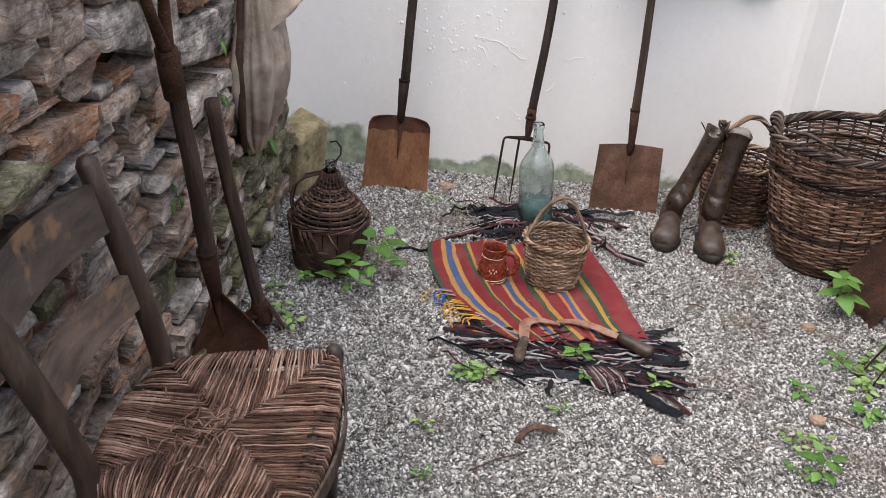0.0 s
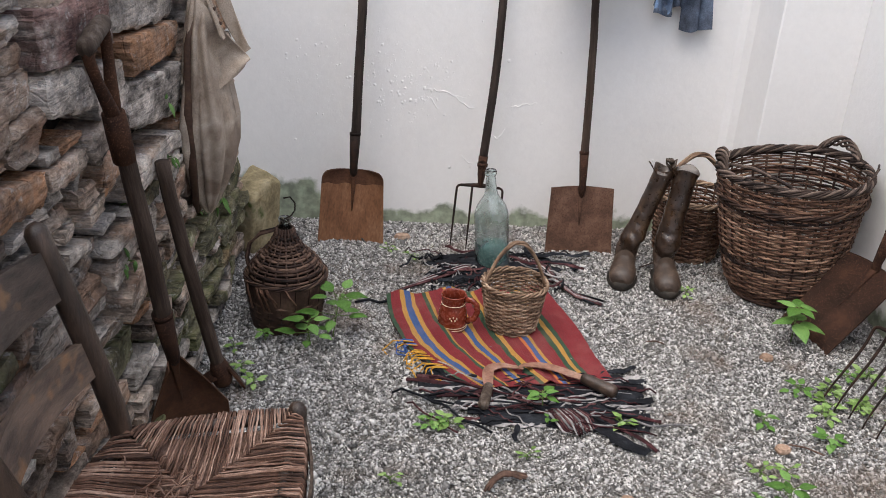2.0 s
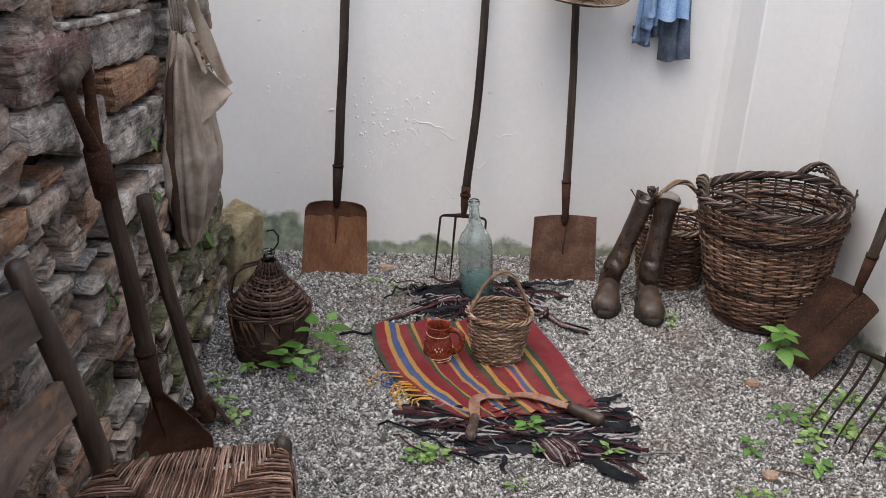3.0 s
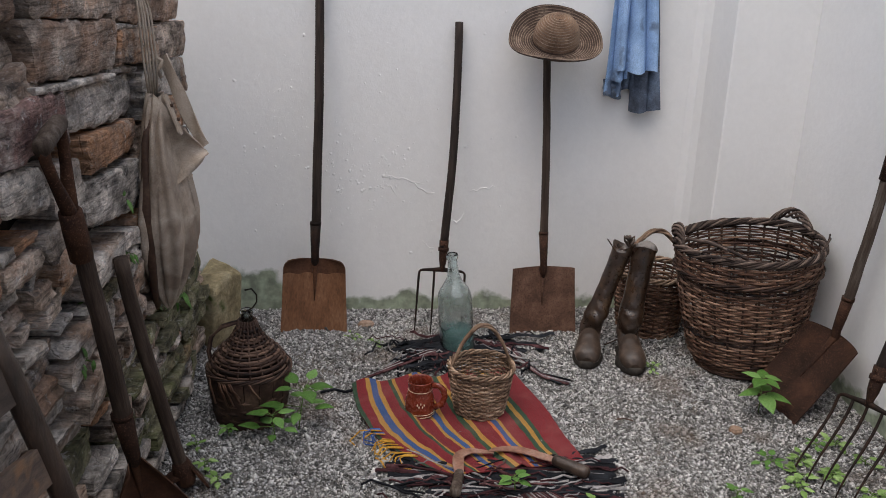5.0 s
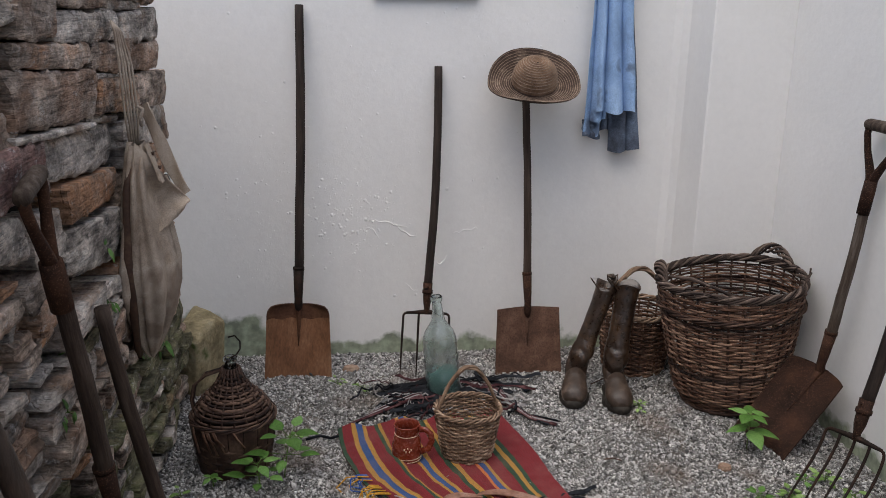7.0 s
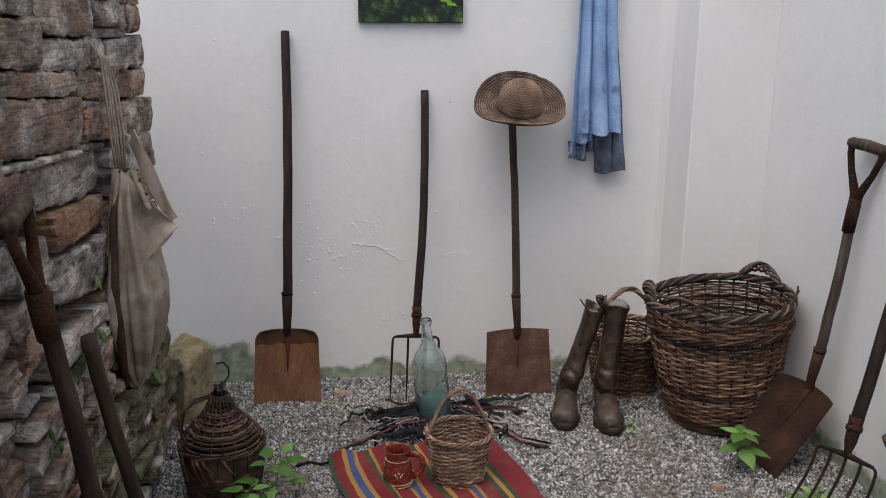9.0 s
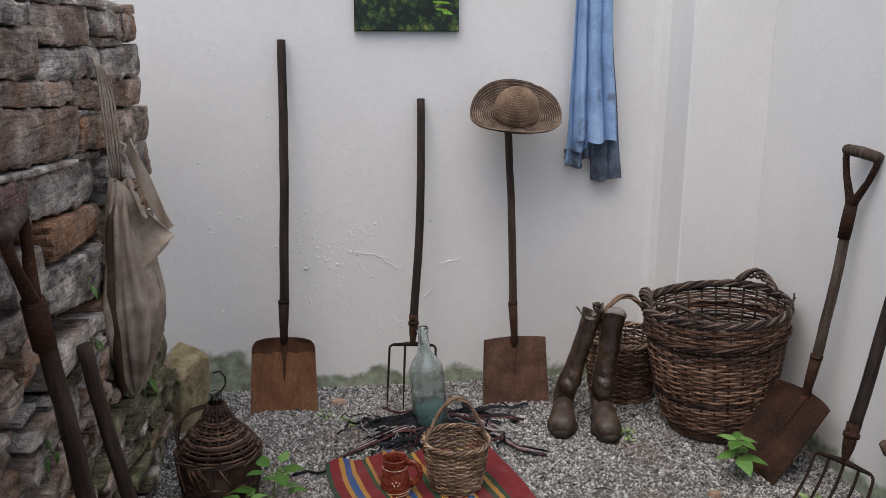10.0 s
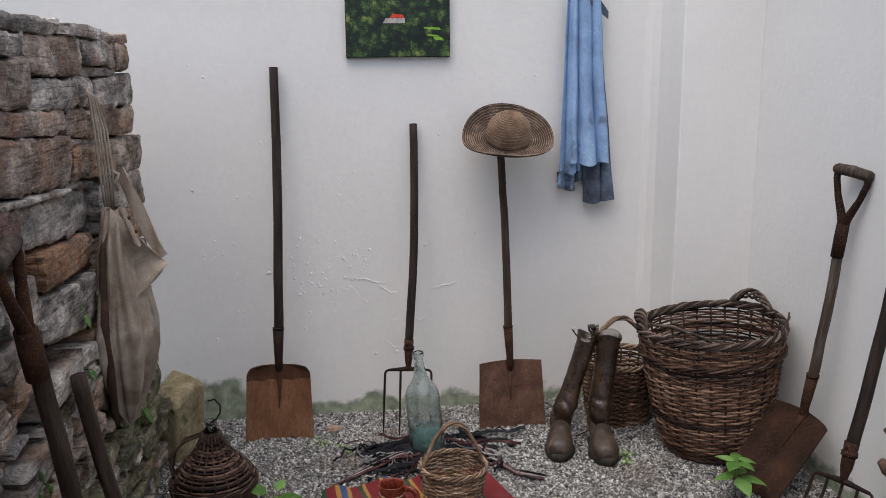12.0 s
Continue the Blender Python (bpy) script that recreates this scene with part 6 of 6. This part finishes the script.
def picture_material():
    """A printed hillside of trees: dark wood above, bright bushes below."""
    mat = bpy.data.materials.new("printed_hillside")
    mat.use_nodes = True
    n, ln = mat.node_tree.nodes, mat.node_tree.links.new
    bs = n["Principled BSDF"]
    tc = n.new("ShaderNodeTexCoord")
    nz, vo = n.new("ShaderNodeTexNoise"), n.new("ShaderNodeTexVoronoi")
    nz.inputs["Scale"].default_value, nz.inputs["Detail"].default_value, nz.inputs["Roughness"].default_value = 16, 12, 0.85
    vo.inputs["Scale"].default_value = 30
    ln(tc.outputs["Object"], nz.inputs["Vector"]), ln(tc.outputs["Object"], vo.inputs["Vector"])
    ad = n.new("ShaderNodeMath")
    ad.operation = 'MULTIPLY_ADD'
    ad.inputs[1].default_value = -0.16
    ln(vo.outputs["Distance"], ad.inputs[0]), ln(nz.outputs[0], ad.inputs[2])
    ramp = n.new("ShaderNodeValToRGB")
    el = ramp.color_ramp.elements
    cols = [(0.28, (0.003, 0.005, 0.004)), (0.40, (0.007, 0.015, 0.010)), (0.45, (0.022, 0.048, 0.016)), (0.50, (0.07, 0.13, 0.03)), (0.57, (0.28, 0.28, 0.09))]
    while len(el) < len(cols):
        el.new(0.5)
    for e, (p, c) in zip(el, cols):
        e.position, e.color = p, (*c, 1)
    ln(ad.outputs[0], ramp.inputs[0])
    ln(ramp.outputs[0], bs.inputs["Base Color"])
    bs.inputs["Roughness"].default_value = 0.35
    return mat


def build_picture():
    ob = thing("landscape_picture", "printed picture of a wooded hillside and house", "picture", (0.315, BACK, 1.546))
    part("board", Shape().box(-0.2135, 0.2135, -0.022, -0.002, 0.0, 0.30), black_board, ob, smooth=False)
    part("print", Shape().box(-0.2115, 0.2115, -0.0245, -0.0222, 0.003, 0.298), picture_material(), ob, smooth=False)
    red = material("printed_red", [(0.4, 0.03, 0.02), (0.55, 0.06, 0.03), (0.6, 0.09, 0.05)], 60, (0.3, 0.4), 0)
    pale = material("printed_pale", [(0.25, 0.24, 0.22), (0.45, 0.42, 0.4), (0.55, 0.5, 0.5)], 90, (0.3, 0.4), 0)
    lime = material("printed_lime", [(0.12, 0.3, 0.03), (0.22, 0.45, 0.05), (0.35, 0.5, 0.1)], 70, (0.3, 0.4), 0)
    y = -0.0262
    part("printed_roof", Shape().add([(-0.035, y, 0.156), (0.028, y, 0.156), (0.02, y, 0.17), (-0.02, y, 0.174)], [(0, 1, 2, 3)]), red, ob, "printed red roof")
    part("printed_house", Shape().add([(-0.062, y, 0.136), (0.028, y, 0.136), (0.028, y, 0.1555), (-0.05, y, 0.1555)], [(0, 1, 2, 3)]), pale, ob, "printed pale house front")
    for x0, x1, z0, z1 in ((0.11, 0.178, 0.113, 0.121), (0.122, 0.172, 0.085, 0.092), (0.15, 0.19, 0.07, 0.082)):
        part("printed_field", Shape().add([(x0, y, z0), (x1, y, z0 - 0.004), (x1 - 0.01, y, z1 - 0.003), (x0 - 0.006, y, z1)], [(0, 1, 2, 3)]), lime, ob)
    return ob


build_picture()


# ---- weeds ----
def leaf_mesh(kind):
    s = Shape()
    rows = []
    n = 7
    for i in range(n + 1):
        t = i / n
        w = 0.34 * math.sin(math.pi * t ** 0.72) ** 0.9 * (1 - 0.15 * t) if 0 < t < 1 else 0.012
        z = 0.10 * math.sin(t * 2.2) - 0.10 * t * t
        rows.append([(-w, t, z - 0.02), (-w * 0.5, t, z + 0.055 * w * 3), (0, t, z), (w * 0.5, t, z + 0.055 * w * 3), (w, t, z - 0.02)])
    s.grid(rows)
    return s.mesh("leaf", kind)


LEAF = {"fresh": leaf_mesh(leaf_green), "pale": leaf_mesh(leaf_pale)}


def weed(at, label, n, size, tall, spread, kind="fresh", sd=0, levels=2):
    """A small weed: stem, and leaves in tiers round it."""
    rng = random.Random(sd)
    ob = thing("weed", label, "weed", at, group="weeds in the gravel")
    s = Shape()
    lean = (rng.uniform(-0.15, 0.15) * tall, rng.uniform(-0.15, 0.15) * tall)
    s.tube([(lean[0] * t, lean[1] * t, tall * t) for t in (0, 0.35, 0.7, 1.0)], [0.0022, 0.002, 0.0016, 0.001], 6)
    leaves = []
    for k in range(n):
        lv = k % levels
        h = tall * (1.0 - 0.42 * lv / max(1, levels - 1)) if levels > 1 else tall
        a = 2 * math.pi * k / max(3, n / levels * 1.0) + lv * 0.7 + rng.uniform(-0.3, 0.3)
        st = spread * rng.uniform(0.25, 0.6) * (1 + 0.5 * lv)
        base = Vector((lean[0] * h / tall + st * math.cos(a), lean[1] * h / tall + st * math.sin(a), h + rng.uniform(-0.006, 0.01)))
        s.tube([(lean[0] * h / tall, lean[1] * h / tall, h * 0.9), tuple(base)], [0.0012, 0.0009], 5)
        leaves.append((base, a, size * rng.uniform(0.7, 1.12), rng.uniform(-0.35, 0.25)))
    part("stem", s, stem_green, ob)
    for base, a, sz, tip in leaves:
        lf = new("leaf", LEAF[kind])
        lf.parent = ob
        lf.matrix_local = Matrix.Translation(base) @ Matrix.Rotation(a - math.pi / 2, 4, 'Z') @ Matrix.Rotation(tip, 4, 'X') @ Matrix.Scale(sz, 4)
    return ob


big = "leafy green weed growing through the gravel"
low = "low clump of small pale weed leaves"
weed((-0.30, 2.61, 0), big, 10, 0.064, 0.095, 0.06, sd=1)
weed((-0.23, 2.68, 0), big, 10, 0.078, 0.15, 0.08, sd=2)
weed((-0.455, 2.64, 0), "small green seedling beside the demijohn", 5, 0.036, 0.03, 0.02, sd=3, levels=1)
weed((-0.545, 2.57, 0), "small pale seedling beside the demijohn", 6, 0.03, 0.03, 0.02, "pale", sd=4)
weed((-0.50, 2.44, 0), "small pale seedling beside the mattock", 6, 0.03, 0.03, 0.02, "pale", sd=5)
weed((-0.45, 2.36, 0), "small pale seedling beside the mattock", 6, 0.032, 0.03, 0.025, "pale", sd=6)
weed((1.41, 2.755, 0), "broad-leaved green weed in front of the big basket", 10, 0.085, 0.15, 0.02, sd=7)
weed((0.445, 2.27, 0.01), "green weed growing through the rag rug", 7, 0.05, 0.06, 0.02, sd=8)
weed((0.45, 2.19, 0.01), "tiny green sprout at the rag rug", 3, 0.03, 0.02, 0.01, sd=9, levels=1)
for k, (x, y, n, sz) in enumerate(((0.10, 2.17, 14, 0.03), (0.155, 2.18, 12, 0.034), (0.675, 2.20, 12, 0.026), (1.12, 2.235, 9, 0.034), (1.36, 2.33, 12, 0.036), (1.41, 2.42, 14, 0.034), (1.30, 2.42, 10, 0.034), (1.33, 2.27, 10, 0.03),
                                   (1.47, 2.33, 14, 0.036), (1.50, 2.50, 9, 0.03), (1.58, 2.52, 10, 0.034), (1.54, 2.22, 12, 0.036), (1.29, 2.14, 11, 0.036), (1.02, 1.98, 7, 0.026), (1.10, 1.99, 8, 0.024), (0.995, 1.86, 8, 0.024), (-0.01, 1.91, 8, 0.018), (0.37, 2.03, 7, 0.02), (0.0, 1.72, 7, 0.018), (0.035, 3.345, 8, 0.022), (-0.06, 3.40, 6, 0.024), (-0.20, 2.93, 9, 0.026), (1.12, 3.1, 9, 0.024), (1.62, 2.40, 8, 0.034))):
    weed((x, y, 0), low, n, sz, 0.022, 0.035, "pale" if k % 3 else "fresh", sd=20 + k, levels=2)
weed((1.05, 1.845, 0), big, 9, 0.055, 0.075, 0.03, sd=60)
for k, (y, z, n, sz) in enumerate(((2.42, 0.86, 4, 0.05), (2.42, 0.70, 4, 0.045), (3.02, 0.33, 7, 0.055), (2.08, 0.70, 7, 0.03), (1.98, 0.58, 8, 0.03), (2.75, 0.42, 6, 0.03))):
    w = weed((STONE - 0.02, y, z), "green sprout growing from a stone wall joint", n, sz, 0.05, 0.02, "fresh", sd=80 + k)
    w.rotation_euler = (0, radians(65), 0)


# ---- litter on the gravel ----
def build_root():
    ob = thing("dead_root", "dry twisted brown root on the gravel", "root", (0.30, 1.92, 0.012))
    s = Shape()
    rng = random.Random(6)
    for k in range(7):
        o = Vector((rng.uniform(-0.008, 0.008), rng.uniform(-0.008, 0.008), rng.uniform(-0.004, 0.006)))
        s.tube([Vector(p) + o * w for p, w in (((-0.055, -0.035, 0.0), 1.6), ((-0.035, -0.01, 0.01), 1), ((-0.01, 0.008, 0.016), 1), ((0.02, 0.014, 0.012), 1), ((0.05, 0.012, 0.004), 1.8))], [0.004, 0.006, 0.0065, 0.005, 0.003], 6)
    part("root_strands", s, root_wood, ob)


build_root()


def build_twigs():
    rng = random.Random(9)
    for x, y, a, l2 in ((0.195, 1.80, 0.55, 0.09), (1.05, 3.36, 0.5, 0.07), (0.95, 3.42, 0.4, 0.06), (0.9, 2.7, -0.2, 0.03), (1.2, 2.1, -0.5, 0.05)):
        t = thing("twig", "thin dry twig lying on the gravel", "twig", (x, y, 0.008))
        part("stick", Shape().tube([(-l2 * math.cos(a), -l2 * math.sin(a), 0), (0, 0.006, 0.004), (l2 * math.cos(a), l2 * math.sin(a), 0)], 0.0026, 5), root_wood, t)


build_twigs()


def build_chips():
    rng = random.Random(12)
    for x, y, w, d, h, mat, lab in ((-0.006, 3.545, 0.075, 0.045, 0.022, brick_chip, "flat pale brick chip near the wall"), (1.27, 2.62, 0.05, 0.04, 0.018, brick_chip, "pale flat stone in the gravel"), (1.13, 2.10, 0.05, 0.04, 0.016, brick_chip, "pale flat stone in the gravel"),
                                    (0.62, 1.86, 0.04, 0.03, 0.014, brick_chip, "reddish flat stone in the gravel"), (0.55, 1.78, 0.035, 0.02, 0.012, gravel_stone, "white flat stone in the gravel"), (0.6, 1.70, 0.04, 0.035, 0.015, brick_chip, "pale rounded stone in the gravel")):
        t = thing("loose_stone", lab, "stone", (x, y, 0.0), group="loose stones")
        rows = []
        for z, k in ((0.0, 0.9), (h * 0.5, 1.0), (h, 0.82)):
            rows.append([(w / 2 * k * math.cos(a) * (1 + wig((a, x, y), 2, 0.3)), d / 2 * k * math.sin(a) * (1 + wig((a, y, x), 2, 0.3)), z) for a in (2 * math.pi * j / 9 for j in range(9))])
        part("chip", Shape().grid(rows, wrap=True, cap=True), mat, t, smooth=False)


build_chips()


def build_vine():
    ob = thing("vine_stump", "gnarled brown vine stump against the side wall", "vine stump", (1.70, 2.36, 0.0))
    s = Shape()
    s.tube([(0.03, -0.06, 0.0), (0.045, -0.05, 0.12), (0.035, -0.03, 0.24), (0.03, -0.015, 0.36), (0.05, -0.03, 0.5)], [0.035, 0.03, 0.034, 0.026, 0.02], 9)
    s.tube([(0.035, -0.03, 0.26), (0.02, 0.02, 0.27), (0.01, 0.045, 0.285)], [0.026, 0.024, 0.012], 8)
    s.tube([(0.03, -0.015, 0.36), (0.03, 0.02, 0.372), (0.02, 0.05, 0.39)], [0.018, 0.014, 0.008], 8)
    part("stump", s, root_wood, ob)


build_vine()


# ---- gravel ----
def build_gravel():
    """Crushed stone over the yard, as loose many-sided bits."""
    rng = np.random.default_rng(2)
    n = 205000
    x = rng.uniform(-0.72, RIGHT - 0.005, n)
    y = 1.5 + (BACK - 1.505) * rng.uniform(0, 1, n)
    keep = ~((x > PIER_X) & (y > PIER_Y))
    # bare brownish patches carry fewer bits
    patch = np.exp(-((x - 1.0) / 0.28) ** 2 - ((y - 2.75) / 0.22) ** 2) * 0.5 + np.exp(-((x + 0.1) / 0.2) ** 2 - ((y - 3.2) / 0.15) ** 2) * 0.5
    keep &= rng.uniform(0, 1, n) > patch
    x, y = x[keep], y[keep]
    n = len(x)
    size = rng.gamma(4.5, 1.0, n) / 4.5 * 0.0034 + 0.0012
    base = np.array([(1, 0, 0.1), (0.1, 0.95, -0.1), (-1, 0.1, 0.1), (0, -0.95, 0), (0.15, 0.1, 0.8), (0.0, 0.0, -0.7)])
    V = base[None] * (1 + rng.uniform(-0.42, 0.42, (n, 6, 3)))
    V *= np.stack([rng.uniform(0.75, 1.35, n), rng.uniform(0.6, 1.0, n), rng.uniform(0.5, 1.0, n)], 1)[:, None, :]
    ax = rng.normal(0, 0.45, (n, 2))
    V[:, :, 2] += V[:, :, 0] * ax[:, :1] + V[:, :, 1] * ax[:, 1:]
    an = rng.uniform(0, 6.283, n)
    c, s = np.cos(an)[:, None], np.sin(an)[:, None]
    X = V[:, :, 0] * c - V[:, :, 1] * s
    Y = V[:, :, 0] * s + V[:, :, 1] * c
    gz = np.array([ground_height(a, b) for a, b in zip(x, y)]) - 0.004
    W = np.stack([X * size[:, None] + x[:, None], Y * size[:, None] + y[:, None], V[:, :, 2] * size[:, None] + (gz + size * rng.uniform(0.15, 0.9, n))[:, None]], 2)
    tri = np.array([(0, 1, 4), (1, 2, 4), (2, 3, 4), (3, 0, 4), (1, 0, 5), (2, 1, 5), (3, 2, 5), (0, 3, 5)])
    F = (tri[None] + (np.arange(n) * 6)[:, None, None]).reshape(-1)
    me = bpy.data.meshes.new("gravel")
    me.vertices.add(n * 6)
    me.vertices.foreach_set("co", W.reshape(-1).astype(np.float32))
    m = len(F) // 3
    me.loops.add(m * 3)
    me.loops.foreach_set("vertex_index", F.astype(np.int32))
    me.polygons.add(m)
    me.polygons.foreach_set("loop_start", np.arange(0, m * 3, 3, dtype=np.int32))
    me.update(calc_edges=True)
    me.materials.append(gravel_stone)
    ob = new("gravel", me)
    return tagged(ob, "loose light grey crushed stone gravel over the yard", "gravel", kind="stuff")


build_gravel()
